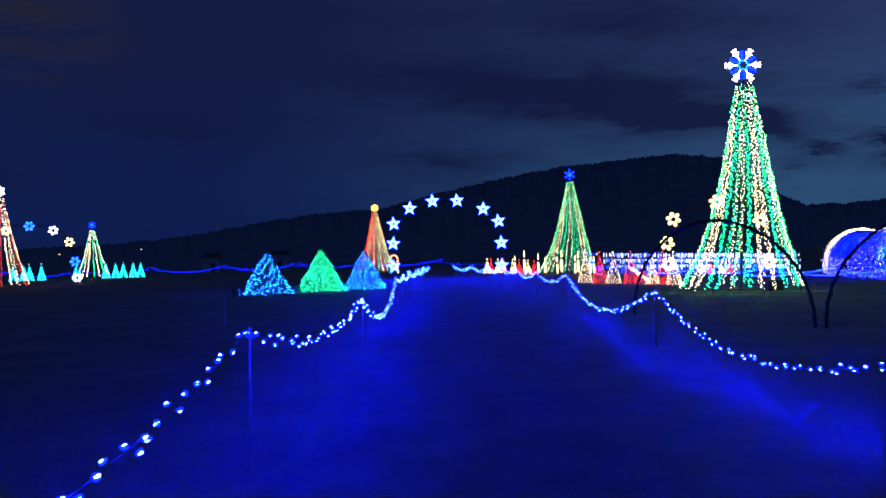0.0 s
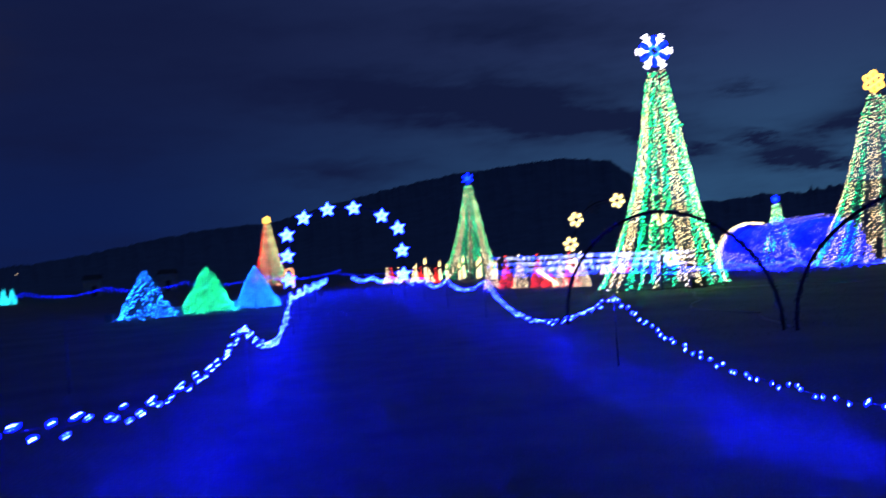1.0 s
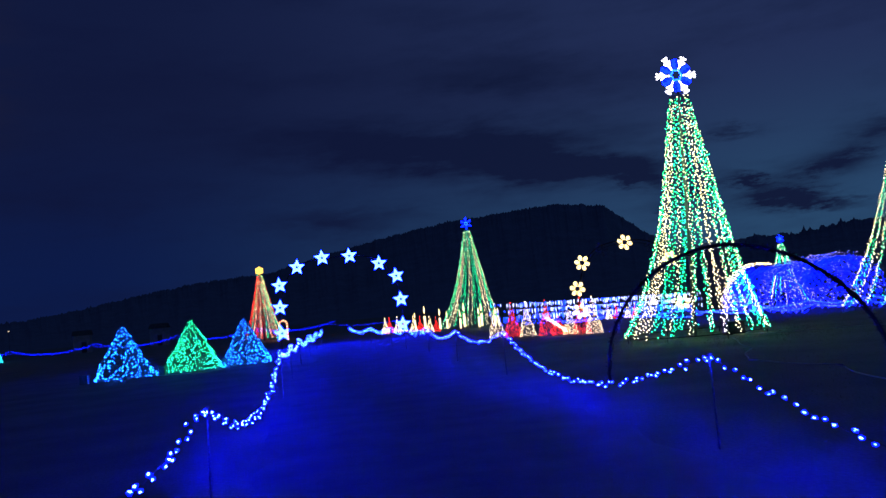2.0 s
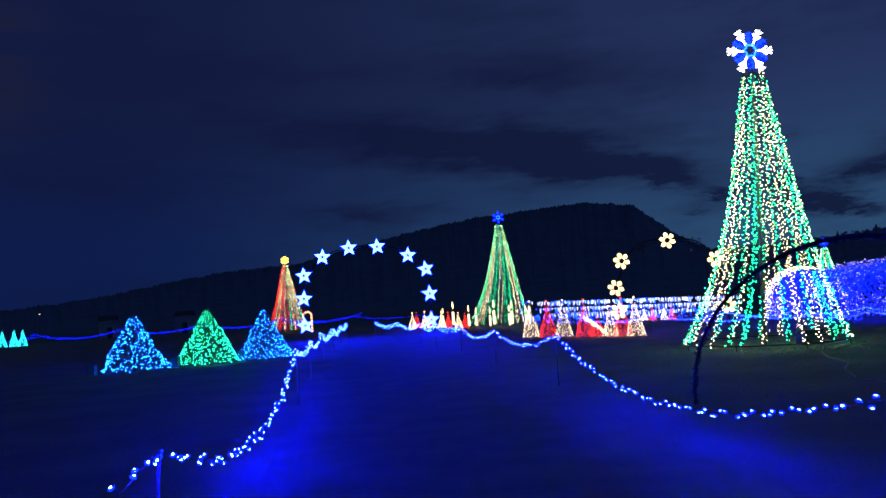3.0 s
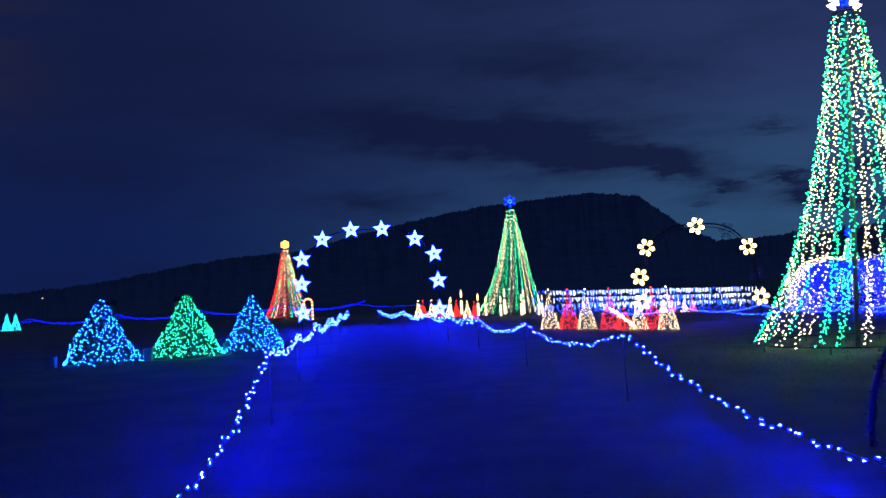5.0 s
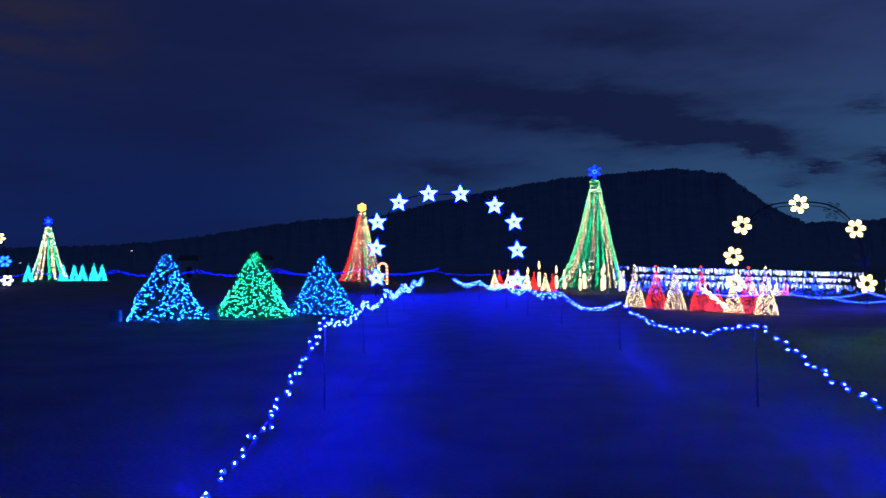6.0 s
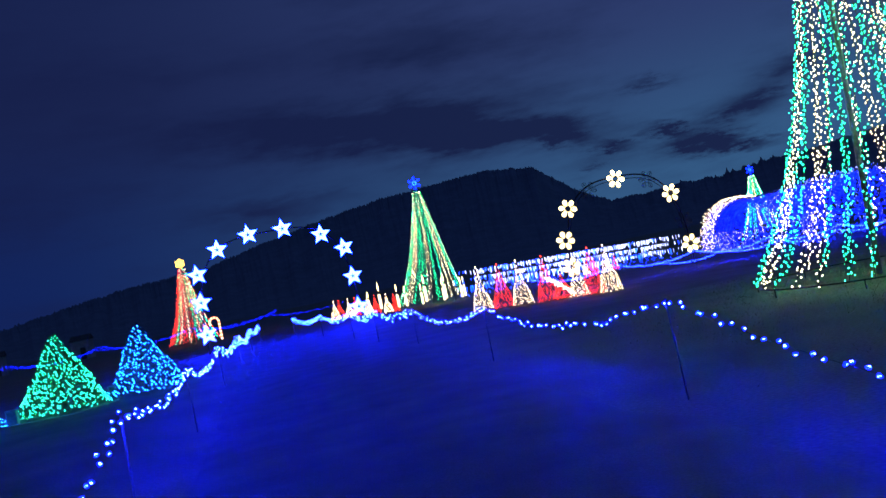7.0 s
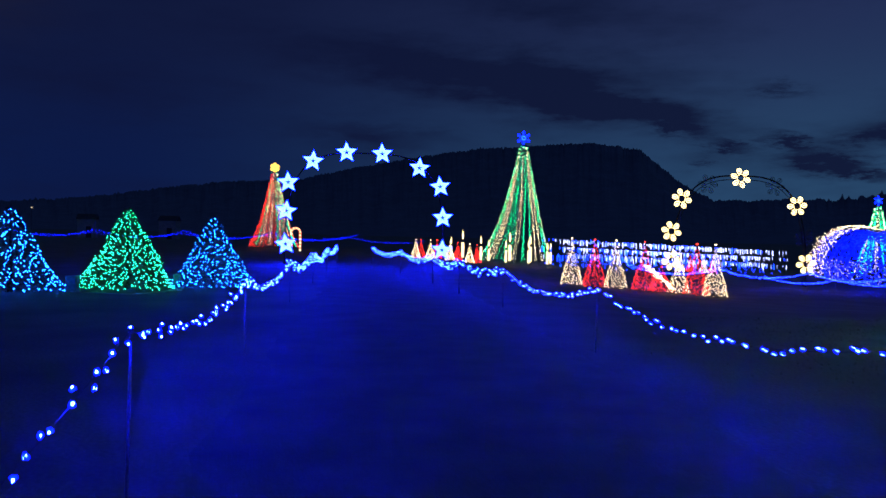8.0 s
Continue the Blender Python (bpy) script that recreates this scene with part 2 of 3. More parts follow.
        me.polygons.foreach_set("use_smooth", self.smooth)
        me.update()
        return me


def part(name, built, parent, label="", at=None):
    """One mesh under a thing or under a part."""
    ob = new(name, built.mesh(name) if isinstance(built, Build) else built)
    ob.parent = parent
    if at is not None:
        ob.matrix_basis = at
    if label:
        ob["label"] = label
    return ob


def thing(name, x, y, z, label, category, group="", kind="", turn=0):
    ob = new(name)
    ob.matrix_basis = pose(x, y, z, 0, 0, turn)
    return tagged(ob, label, category, group, kind)


def ease(v, lo, hi):
    u = min(1.0, max(0.0, (v - lo) / (hi - lo)))
    return u * u * (3 - 2 * u)


def gz(x, y):
    """Height of the field: level round the lane, lower beyond a bank to the east."""
    drop = 0.4 * ease(x, 5.0, 10.0) + 0.03 * min(60.0, max(0.0, x - 10.0))
    return -drop * ease(y, 32.0, 46.0) * (1 - ease(y, 300, 900))


rng = random.Random(7)

# ---------------------------------------------------------------- ground, lane and hills
xs = [-3000, -1200, -500, -200, -120, -80, -60, -45] + [-36 + 3 * i for i in range(32)] + [64, 72, 80, 100, 150, 260, 500, 1200, 3000]
ys = [-400, -100, -40, -20] + [-12 + 3 * i for i in range(48)] + [140, 160, 200, 260, 320, 400, 550, 750, 1000, 1500, 2200, 3200]
field = Build(GRASS)
field.add([(x, y, gz(x, y)) for y in ys for x in xs],
          [(j * len(xs) + i, j * len(xs) + i + 1, (j + 1) * len(xs) + i + 1, (j + 1) * len(xs) + i) for j in range(len(ys) - 1) for i in range(len(xs) - 1)], 0, True)
tagged(new("ground", field.mesh("ground")), "dark winter grass field at night, lit by coloured bulbs", "ground", kind="structure")

lane = Build(ROAD)
lane_v, lane_f = [], []
for i in range(181):
    y = -14 + i * 0.5
    c = 1.2 + 0.04 * math.sin(y)
    left = 1.95 + 0.22 * noise.noise((y * 0.9, 1.7, 0)) + 0.10 * noise.noise((y * 3.1, 5.2, 0))
    right = 1.9 + 0.22 * noise.noise((y * 0.9, 8.4, 0)) + 0.10 * noise.noise((y * 3.1, 2.9, 0))
    lane_v += [(c - left - 0.2, y, -0.012), (c - left, y, 0.014), (c - 0.8, y, 0.03), (c, y, 0.04), (c + 0.8, y, 0.03), (c + right, y, 0.014), (c + right + 0.2, y, -0.012)]
    if i:
        lane_f += [((i - 1) * 7 + k, (i - 1) * 7 + k + 1, i * 7 + k + 1, i * 7 + k) for k in range(6)]
lane.add(lane_v, lane_f, 0, True)
tagged(new("road", lane.mesh("road")), "narrow worn asphalt lane through the grass field", "road", kind="structure")

# ridge line: azimuth and elevation in degrees, seen from the lane
RIDGE = [(-60, 1.0), (-40, 1.3), (-30, 1.35), (-22, 1.62), (-17.4, 2.05), (-11.7, 3.0), (-8.5, 3.42), (-4.5, 3.6), (0, 4.65), (4.3, 5.5), (8.4, 6.1), (12.4, 6.33), (15.5, 6.55),
         (19.0, 6.1), (19.7, 5.55), (21.7, 3.9), (23.9, 2.7), (26.5, 2.75), (29, 2.85), (31.5, 2.72), (34, 3.05), (37, 3.2), (45, 4.0), (60, 3.0), (80, 2.0)]
# lone tall firs on the ridge: azimuth, half-width and height in degrees
FIRS = [(31.5, 0.09, 0.5), (31.85, 0.12, 0.25), (32.6, 0.2, 0.28), (33.1, 0.14, 0.2), (33.65, 0.13, 0.32), (34.4, 0.2, 0.2), (30.2, 0.15, 0.14), (28.6, 0.2, 0.1), (17.6, 0.12, 0.12), (12.9, 0.15, 0.1)]
hill = Build(HAZY_FOREST)
cols, rows_n = 2800, 9
dist = 2500.0
hv, hf = [], []
for i in range(cols + 1):
    a = -60 + 140 * i / cols
    for (a0, e0), (a1, e1) in zip(RIDGE, RIDGE[1:]):
        if a0 <= a <= a1:
            e = e0 + (e1 - e0) * (a - a0) / (a1 - a0)
            break
    top = math.tan(radians(e)) * dist + 4.0 * noise.noise((a * 0.9, 3, 7)) + 2.5 * noise.noise((a * 2.7, 8, 7))
    crest = 4.0 * (noise.noise((a * 9, 1, 0)) + 0.8 * noise.noise((a * 31, 4, 0))) + 5.0 * noise.noise((a * 70, 9, 0)) + 3.0 * rng.random()
    for fa, fw, fh in FIRS:
        crest += dist * math.tan(radians(fh)) * math.exp(-abs((a - fa) / fw) ** 1.5)
    for j in range(rows_n + 1):
        u = j / rows_n
        d = dist - 1300 * u + 60 * noise.noise((a * 0.6, u * 3, 2)) * u
        z = (top * (1 - u) ** 1.25 + crest * (1 - u) ** 14) * d / dist + (12 * (noise.noise((a * 1.5, u * 6, 5)) + 0.4 * noise.noise((a * 6, u * 20, 3))) * (1 - u) if 0 < j < rows_n else 0) - 3 * u
        hv.append((math.sin(radians(a)) * d, math.cos(radians(a)) * d, z))
for i in range(cols):
    for j in range(rows_n):
        o, q = i * (rows_n + 1) + j, (i + 1) * (rows_n + 1) + j
        hf.append((o, q, q + 1, o + 1))
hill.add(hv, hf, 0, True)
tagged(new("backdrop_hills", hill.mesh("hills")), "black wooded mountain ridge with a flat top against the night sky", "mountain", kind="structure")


# ---------------------------------------------------------------- rope-light fences along the lane
def light_string(a, b, sag, per_metre, r, mat, jitter=0.05, wire=0.0022, rounded=True):
    """A sagging string between two points, bulbs scattered on both sides of the wire."""
    a, b = Vector(a), Vector(b)
    n = max(8, int((b - a).length * 2.5))
    def at(u):
        p = a.lerp(b, u)
        p.z -= sag * 4 * u * (1 - u)
        return p
    s = Build(WIRE, mat, L_HALO)
    s.tube([at(i / n) for i in range(n + 1)], wire, 4)
    count = max(3, int((b - a).length * per_metre))
    for i in range(count):
        u = (i + rng.uniform(-0.3, 0.3) + 0.5) / count
        d = Vector((rng.gauss(0, 1), rng.gauss(0, 0.6), rng.gauss(0.15, 1))).normalized()
        p = at(u) + d * rng.uniform(0.3, 1) * jitter
        if rounded:
            s.lamp(p, d, r, 1)
            s.halo_ring(p, d, r, 2)
        else:
            s.bulb(p, r, 1)
    return s


POST_MESH = Build(POST)
POST_MESH.tube([(0, 0, -0.05), (0, 0, 0.45), (0, 0, 0.9)], 0.010, 8)
POST_MESH.tube([(0, 0, 0.9), (0, 0, 0.925)], 0.016, 8)
POST_MESH.tube([(-0.03, 0, 0.86), (0, -0.028, 0.87), (0.03, 0, 0.86)], 0.005, 4)
POST_MESH = POST_MESH.mesh("fence_post")


def rope_fence(label, posts, sags, per_metre=7.6, r=0.0072, mat=L_ROPE, jitter=0.05, group="", rounded=True, post_mesh=None):
    x0, y0 = posts[0][:2]
    base = thing("light_fence", x0, y0, gz(x0, y0), label, "light fence", group)
    z0 = gz(x0, y0)
    tops = []
    for x, y, h in posts:
        lean = Matrix.Rotation(rng.uniform(-0.03, 0.03), 4, "X") @ Matrix.Rotation(rng.uniform(-0.03, 0.03), 4, "Y")
        part("post", post_mesh or POST_MESH, base, at=Matrix.Translation((x - x0, y - y0, gz(x, y) - z0)) @ lean @ Matrix.Diagonal((1, 1, h / 0.9, 1)))
        tops.append(Vector((x - x0, y - y0, gz(x, y) - z0 + h)))
    for a, b, sag in zip(tops, tops[1:], sags):
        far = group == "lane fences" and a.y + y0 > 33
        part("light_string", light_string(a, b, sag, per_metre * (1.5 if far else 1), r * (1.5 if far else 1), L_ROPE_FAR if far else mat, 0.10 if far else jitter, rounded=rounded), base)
    return base


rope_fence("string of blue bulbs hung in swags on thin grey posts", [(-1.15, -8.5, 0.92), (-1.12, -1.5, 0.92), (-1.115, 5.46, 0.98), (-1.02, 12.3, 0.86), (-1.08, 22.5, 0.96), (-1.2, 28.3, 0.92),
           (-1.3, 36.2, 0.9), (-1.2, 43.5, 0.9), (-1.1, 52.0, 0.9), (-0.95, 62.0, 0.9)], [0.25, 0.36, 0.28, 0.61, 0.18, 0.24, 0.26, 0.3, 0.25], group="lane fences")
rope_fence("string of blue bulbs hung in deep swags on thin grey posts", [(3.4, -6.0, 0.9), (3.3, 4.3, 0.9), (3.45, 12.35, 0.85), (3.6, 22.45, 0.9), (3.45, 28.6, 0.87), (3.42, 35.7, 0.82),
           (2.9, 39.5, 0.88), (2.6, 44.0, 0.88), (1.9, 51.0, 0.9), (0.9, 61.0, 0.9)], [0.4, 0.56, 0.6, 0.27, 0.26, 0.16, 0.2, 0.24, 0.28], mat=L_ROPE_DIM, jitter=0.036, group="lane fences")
rope_fence("far line of blue bulbs in swags across the dark field", [(-150 + 12.5 * i, 140, 1.5) for i in range(13)], [1.0] * 12, 6.0, 0.034, L_DEEP, 0.14, rounded=False)
rope_fence("second far line of blue bulbs in swags", [(-146 + 13.1 * i, 152, 1.1) for i in range(13)], [0.6] * 12, 5.0, 0.031, L_DEEP, 0.14, rounded=False)
rope_fence("line of blue bulbs in swags beside the sloping field", [(12.5 + 4.6 * i, 54.5 + 0.3 * i, 0.9) for i in range(8)], [0.34] * 7, 14, 0.019, L_SWAG, 0.035, rounded=False)
rope_fence("second line of blue bulbs in loose swags across the sloping field", [(21.0 + 4.2 * i, 58.0 + 0.5 * i, 0.55) for i in range(7)], [0.3, 0.24, 0.34, 0.28, 0.3, 0.22], 11, 0.019, L_SWAG, 0.05, rounded=False)


# ---------------------------------------------------------------- tall cable trees of light strands
def snowflake_top(base, z, R, outer, inner, label, x=0.0):
    """A snowflake topper on a short mast: six lit arms round an open star and, with outer given, six longer arms between them."""
    top = Build(DARKSTEEL)
    top.tube([(x, 0, z - R * 1.3), (x, 0, z - R * 0.2)], 0.03, 6)
    top.tube([(x + R * 0.7 * math.cos(1.0472 * k + 0.5236), 0.02, z + R * 0.7 * math.sin(1.0472 * k + 0.5236)) for k in range(6)], 0.012, 5, closed=True)
    holder = part("topper", top, base, label)
    t = 0.035 * R + 0.006

    def arm(mat, angle, length, deep, name):
        a = Build(mat, L_TUNNEL)
        c = Matrix.Rotation(-angle, 4, "Y")
        # inner arms get a wider deep blue tube behind, added as their glow
        for back, thick, m in (((0, t, 0),) if name == "outer_arm" else ((0, t * 0.55, 0), (0.02, t * 1.8, 1))):
            def pt(s, h):
                return tuple(c @ Vector((h * R, deep + back, s * R)) + Vector((x, 0, z)))
            a.tube([pt(0.26, 0), pt(length, 0)], thick, 5, m)
            for s in (-1, 1):
                a.tube([pt(length * 0.52, 0), pt(length * 0.76, 0.17 * s * length)], thick, 5, m)
                a.tube([pt(length * 0.76, 0), pt(length * 0.97, 0.14 * s * length)], thick, 5, m)
        part(name, a, holder)

    for k in range(6):
        arm(inner, 1.0472 * k, 0.78 if outer else 0.98, -0.02, "arm")
        if outer:
            arm(outer, 1.0472 * k + 0.5236, 1.0, 0.02, "outer_arm")
    hub = Build(inner)
    hub.tube([(x + R * (0.30 if k % 2 else 0.22) * math.sin(0.5236 * k), -0.02, z + R * (0.30 if k % 2 else 0.22) * math.cos(0.5236 * k)) for k in range(12)], t, 5, closed=True)
    part("hub", hub, holder, "blue lit star outline")


def petal_top(base, z, R, mat, label):
    top = Build(DARKSTEEL, mat)
    top.tube([(0, 0, z - R * 1.4), (0, 0, z)], 0.03, 6)
    holder = part("topper", top, base, label)
    for k in range(6):
        a = 1.0472 * k + 0.5236
        b = Build(mat)
        b.tube([(R * (0.62 + 0.34 * math.cos(q)) * math.cos(a) - R * 0.26 * math.sin(q) * math.sin(a), -0.02,
                 z + R * (0.62 + 0.34 * math.cos(q)) * math.sin(a) + R * 0.26 * math.sin(q) * math.cos(a)) for q in [0.5236 * j for j in range(12)]], 0.11 * R, 5, closed=True)
        part("petal", b, holder)


def cable_tree(x, y, label, R, H, strands, bulbs, r, mats, top, z_low=0.12, flare=0.6, group="tall light trees", turn=0.0, r_top=0.27, pair=0.012, lean=0.0):
    z0 = gz(x, y)
    base = thing("light_tree", x, y, z0, label, "light tree", group)
    mast = Build(POST)
    mast.tube([(0, 0, -0.1), (lean * 0.5, 0, H * 0.5), (lean, 0, H)], 0.055, 10, r_end=0.04)
    part("pole", mast, base, "grey metal pole")
    ring = Build(DARKSTEEL)
    ring.tube([(R * math.cos(0.1963 * k), R * math.sin(0.1963 * k), z_low) for k in range(32)], 0.014, 5, closed=True)
    part("base_ring", ring, base)
    head = Build(DARKSTEEL)
    head.tube([(lean + r_top * math.cos(0.3927 * k), r_top * math.sin(0.3927 * k), H) for k in range(16)], 0.02, 5, closed=True)
    for k in range(3):
        head.tube([(lean + r_top * math.cos(2.0944 * k), r_top * math.sin(2.0944 * k), H), (lean, 0, H)], 0.015, 5)
    part("head_ring", head, base)
    stake = Build(DARKSTEEL)
    stake.tube([(0, 0, -0.1), (0, 0, z_low + 0.02)], 0.012, 5)
    stake_mesh = stake.mesh("stake")
    for k in range(8):
        part("stake", stake_mesh, base, at=Matrix.Translation((R * math.cos(0.785 * k), R * math.sin(0.785 * k), 0)))
    for k in range(strands):
        a = 6.28319 * (k + rng.uniform(-0.18, 0.18)) / strands + turn
        mat = mats[k % len(mats)]
        s = Build(WIRE, mat)
        wob = rng.uniform(0, 6.28)
        def at(u):
            rad = r_top + (R - r_top) * ((1 - flare) * u + flare * (0.45 * u + 0.55 * u ** 4))
            t = a + 0.02 * math.sin(u * 9 + wob)
            return Vector((rad * math.cos(t) + lean * (1 - u ** 3), rad * math.sin(t), H - (H - z_low) * u))
        s.tube([at(i / 10) for i in range(11)], 0.008, 3)
        n = int(bulbs * rng.uniform(0.9, 1.05))
        for i in range(n):
            u = ((i + rng.uniform(-0.35, 0.35) + 0.5) / n) ** 0.74
            p = at(max(0.0, min(1.0, u)))
            side = (pair if i % 2 else -pair) * (0.35 + 0.65 * u) + rng.gauss(0, 0.02)
            s.bulb(p + Vector((-side * math.sin(a), side * math.cos(a), 0)) + Vector((rng.gauss(0, 1), rng.gauss(0, 1), rng.gauss(0, 0.8))) * 0.022, r * rng.uniform(0.8, 1.2), 1)
        part("light_strand", s, base)
    if top[0] == "flake":
        snowflake_top(base, H + top[1] * 1.05, top[1], top[2], top[3], top[4], lean)
    else:
        petal_top(base, H + top[1] * 1.0, top[1], top[2], top[3])
    return base


GW = [L_GREEN, L_WARM, L_GREEN, L_WARM, L_WARM]
cable_tree(10.48, 28.25, "tall cone of green and warm white light strands under a snowflake", 2.06, 7.17, 28, 122, 0.0110, [L_TREEGREEN, L_TREEWARM, L_TREEGREEN, L_TREEWARM, L_TREEWARM, L_TREEGREEN],
           ("flake", 0.63, L_TOPWHITE, L_BLUE, "white lit snowflake with a blue centre"), 0.14, 0.6, pair=0.035, lean=0.35)
cable_tree(24.3, 36.4, "tall cone of green and white light strands beyond the arches", 3.2, 7.75, 24, 84, 0.0148, GW,
           ("petal", 0.5, L_AMBER, "golden petal topper"), 0.2, 0.5, turn=0.4, pair=0.05)
cable_tree(12.5, 82.0, "slender cone of green and warm light strands with a blue star", 2.85, 9.37, 28, 62, 0.0168, [L_GREEN, L_GREEN, L_WARM, L_WARM, L_GREEN, L_GREEN, L_WARM],
           ("flake", 0.55, None, L_BLUE, "blue lit snowflake"), 0.25, 0.45, lean=0.55, pair=0.035)
cable_tree(-7.65, 95.0, "cone of red, green and warm light strands with a gold top", 2.3, 7.15, 26, 52, 0.0198, [L_RED] * 6 + [L_WARM, L_RED, L_RED, L_GREEN, L_WARM, L_GREEN] + [L_RED, L_RED, L_WARM, L_GREEN] * 3,
           ("petal", 0.42, L_AMBER, "golden petal topper"), 0.25, 0.55, turn=3.2, pair=0.05)
cable_tree(54.2, 98.6, "distant cone of warm and green light strands with a blue star", 2.35, 7.4, 18, 46, 0.031, [L_WARM, L_GREEN, L_GREEN],
           ("flake", 0.5, None, L_BLUE, "blue lit snowflake"), 0.25, 0.4)
cable_tree(-55.5, 130.0, "far cone of green and golden light strands with a blue star", 2.5, 7.9, 16, 34, 0.034, [L_GREEN, L_WARM, L_WARM, L_GREEN, L_WARM],
           ("flake", 0.6, None, L_BLUE, "blue lit snowflake"), 0.25, 0.4)
cable_tree(-40.9, 76.0, "far cone of red and warm light strands", 2.3, 8.5, 18, 40, 0.027, [L_RED, L_WARM, L_WARM],
           ("petal", 0.5, L_WHITE, "white petal topper"), 0.25, 0.4)


# ---------------------------------------------------------------- star arch over the lane
def star_mesh(R):
    b = Build(L_STAR, DARKSTEEL, L_STARHALO)
    # the outermost outline is an added deep blue tube imitating the star's halo
    for s, t in ((1.0, 0.03), (0.86, 0.05), (0.64, 0.055), (0.44, 0.045)):
        pts = []
        for k in range(10):
            rad = R * s * (1.0 if k % 2 == 0 else 0.42)
            pts.append((rad * math.sin(0.62832 * k), -0.03, rad * math.cos(0.62832 * k)))
        b.tube(pts, t, 6, 2 if s == 1.0 else 0, closed=True)
    for k in range(5):
        b.tube([(0, 0.02, 0), (R * math.sin(1.25664 * k), 0.02, R * math.cos(1.25664 * k))], 0.012, 4, 1)
    return b.mesh("star")


arch = thing("star_arch", 0.5, 58.8, 0, "dark arch over the lane carrying ten blue-white lit stars", "light arch")
frame_b = Build(DARKSTEEL)
for dy in (0.0, 0.25):
    frame_b.tube([(math.copysign(abs(math.cos(q)) ** (2 / 3.4), math.cos(q)) * 3.95, dy, abs(math.sin(q)) ** (2 / 3.4) * 5.6) for q in [math.pi * i / 40 for i in range(41)]], 0.018, 6)
for i in range(1, 40, 2):
    q = math.pi * i / 40
    p = (math.copysign(abs(math.cos(q)) ** (2 / 3.4), math.cos(q)) * 3.95, abs(math.sin(q)) ** (2 / 3.4) * 5.6)
    frame_b.tube([(p[0], 0, p[1]), (p[0], 0.25, p[1])], 0.012, 4)
part("arch_frame", frame_b, arch, "black steel hoop")
STAR = star_mesh(0.535)
STARS = [(-3.38, 1.0), (-3.38, 2.64), (-3.31, 4.05), (-2.12, 5.13), (-0.48, 5.6), (1.28, 5.58), (3.15, 4.93), (4.21, 4.02), (4.37, 2.47), (4.36, 0.85)]
for i, (x, z) in enumerate(STARS):
    part("star", STAR, arch, at=Matrix.Translation((x - 0.5, -0.06, z)) @ Matrix.Rotation(rng.uniform(-0.12, 0.12), 4, "Y"))


# ---------------------------------------------------------------- snowflake arches
def flake_meshes(mat, thick):
    p, h = Build(mat, DARKSTEEL), Build(mat, DARKSTEEL)
    p.tube([(0.18, 0, 0.025), (0.25, 0, 0.085), (0.34, 0, 0.088), (0.40, 0, 0.035), (0.40, 0, -0.035), (0.34, 0, -0.088), (0.25, 0, -0.085), (0.18, 0, -0.025)], thick, 6, closed=True)
    p.tube([(0.25, 0, 0), (0.36, 0, 0)], thick * 1.5, 5)
    p.tube([(0.13, 0.02, 0), (0.40, 0.02, 0)], 0.009, 4, 1)
    h.tube([(0.165 * math.cos(1.0472 * j + 0.5236), 0, 0.165 * math.sin(1.0472 * j + 0.5236)) for j in range(6)], thick * 0.45, 6, closed=True)
    h.tube([(0.125 * math.cos(1.0472 * j), 0.02, 0.125 * math.sin(1.0472 * j)) for j in range(6)], 0.009, 4, 1, closed=True)
    return p.mesh("petal"), h.mesh("hub")


LIT_FLAKES = {"warm white": flake_meshes(L_GOLD, 0.017), "blue": flake_meshes(L_BLUE, 0.022), "white": flake_meshes(L_TOPWHITE, 0.018)}
PETAL_OFF, HUB_OFF = flake_meshes(DEADBULB, 0.012)


def flake_arch(x, y, turn, label, unlit=(), colours=("warm white",), size=1.0):
    z0 = gz(x, y)
    base = thing("snowflake_arch", x, y, z0, label, "light arch", "snowflake arches", turn=turn)
    fr = Build(DARKSTEEL)
    path = [(math.copysign(abs(math.cos(q)) ** (2 / 3.0), math.cos(q)) * 3.55 * size, 0.05, abs(math.sin(q)) ** (2 / 3.0) * (5.0 - z0) * size) for q in [math.pi * i / 36 for i in range(37)]]
    fr.tube(path, 0.04, 6)
    fr.tube([(p[0] * 0.965, 0.05, p[2] * 0.965) for p in path], 0.02, 6)
    part("arch_frame", fr, base, "black steel hoop")
    for i, (fx, fz) in enumerate(((-3.55, 0.55), (-3.6, 2.05), (-3.1, 3.75), (-1.75, 4.53), (-0.05, 4.88), (1.75, 4.5), (2.95, 3.5), (3.35, 1.85), (3.5, 0.5))):
        colour = colours[i % len(colours)]
        petal, hub = (PETAL_OFF, HUB_OFF) if i in unlit else LIT_FLAKES[colour]
        h = part("snowflake", hub, base, "unlit grey snowflake" if i in unlit else colour + " lit snowflake", at=Matrix.Translation((fx * size, -0.06, (fz - z0) * size)) @ Matrix.Rotation(rng.uniform(-0.3, 0.3), 4, "Y") @ Matrix.Scale(1.24, 4))
        for k in range(6):
            part("petal", petal, h, at=Matrix.Rotation(1.0472 * k, 4, "Y"))
    return base


flake_arch(19.85, 58.5, -4, "dark arch of warm white snowflakes, every second one unlit", (3, 5, 7))
flake_arch(-44.2, 88.0, 20, "far arch with golden, blue and white lit snowflakes", (), ("warm white", "blue", "white"), 1.3)


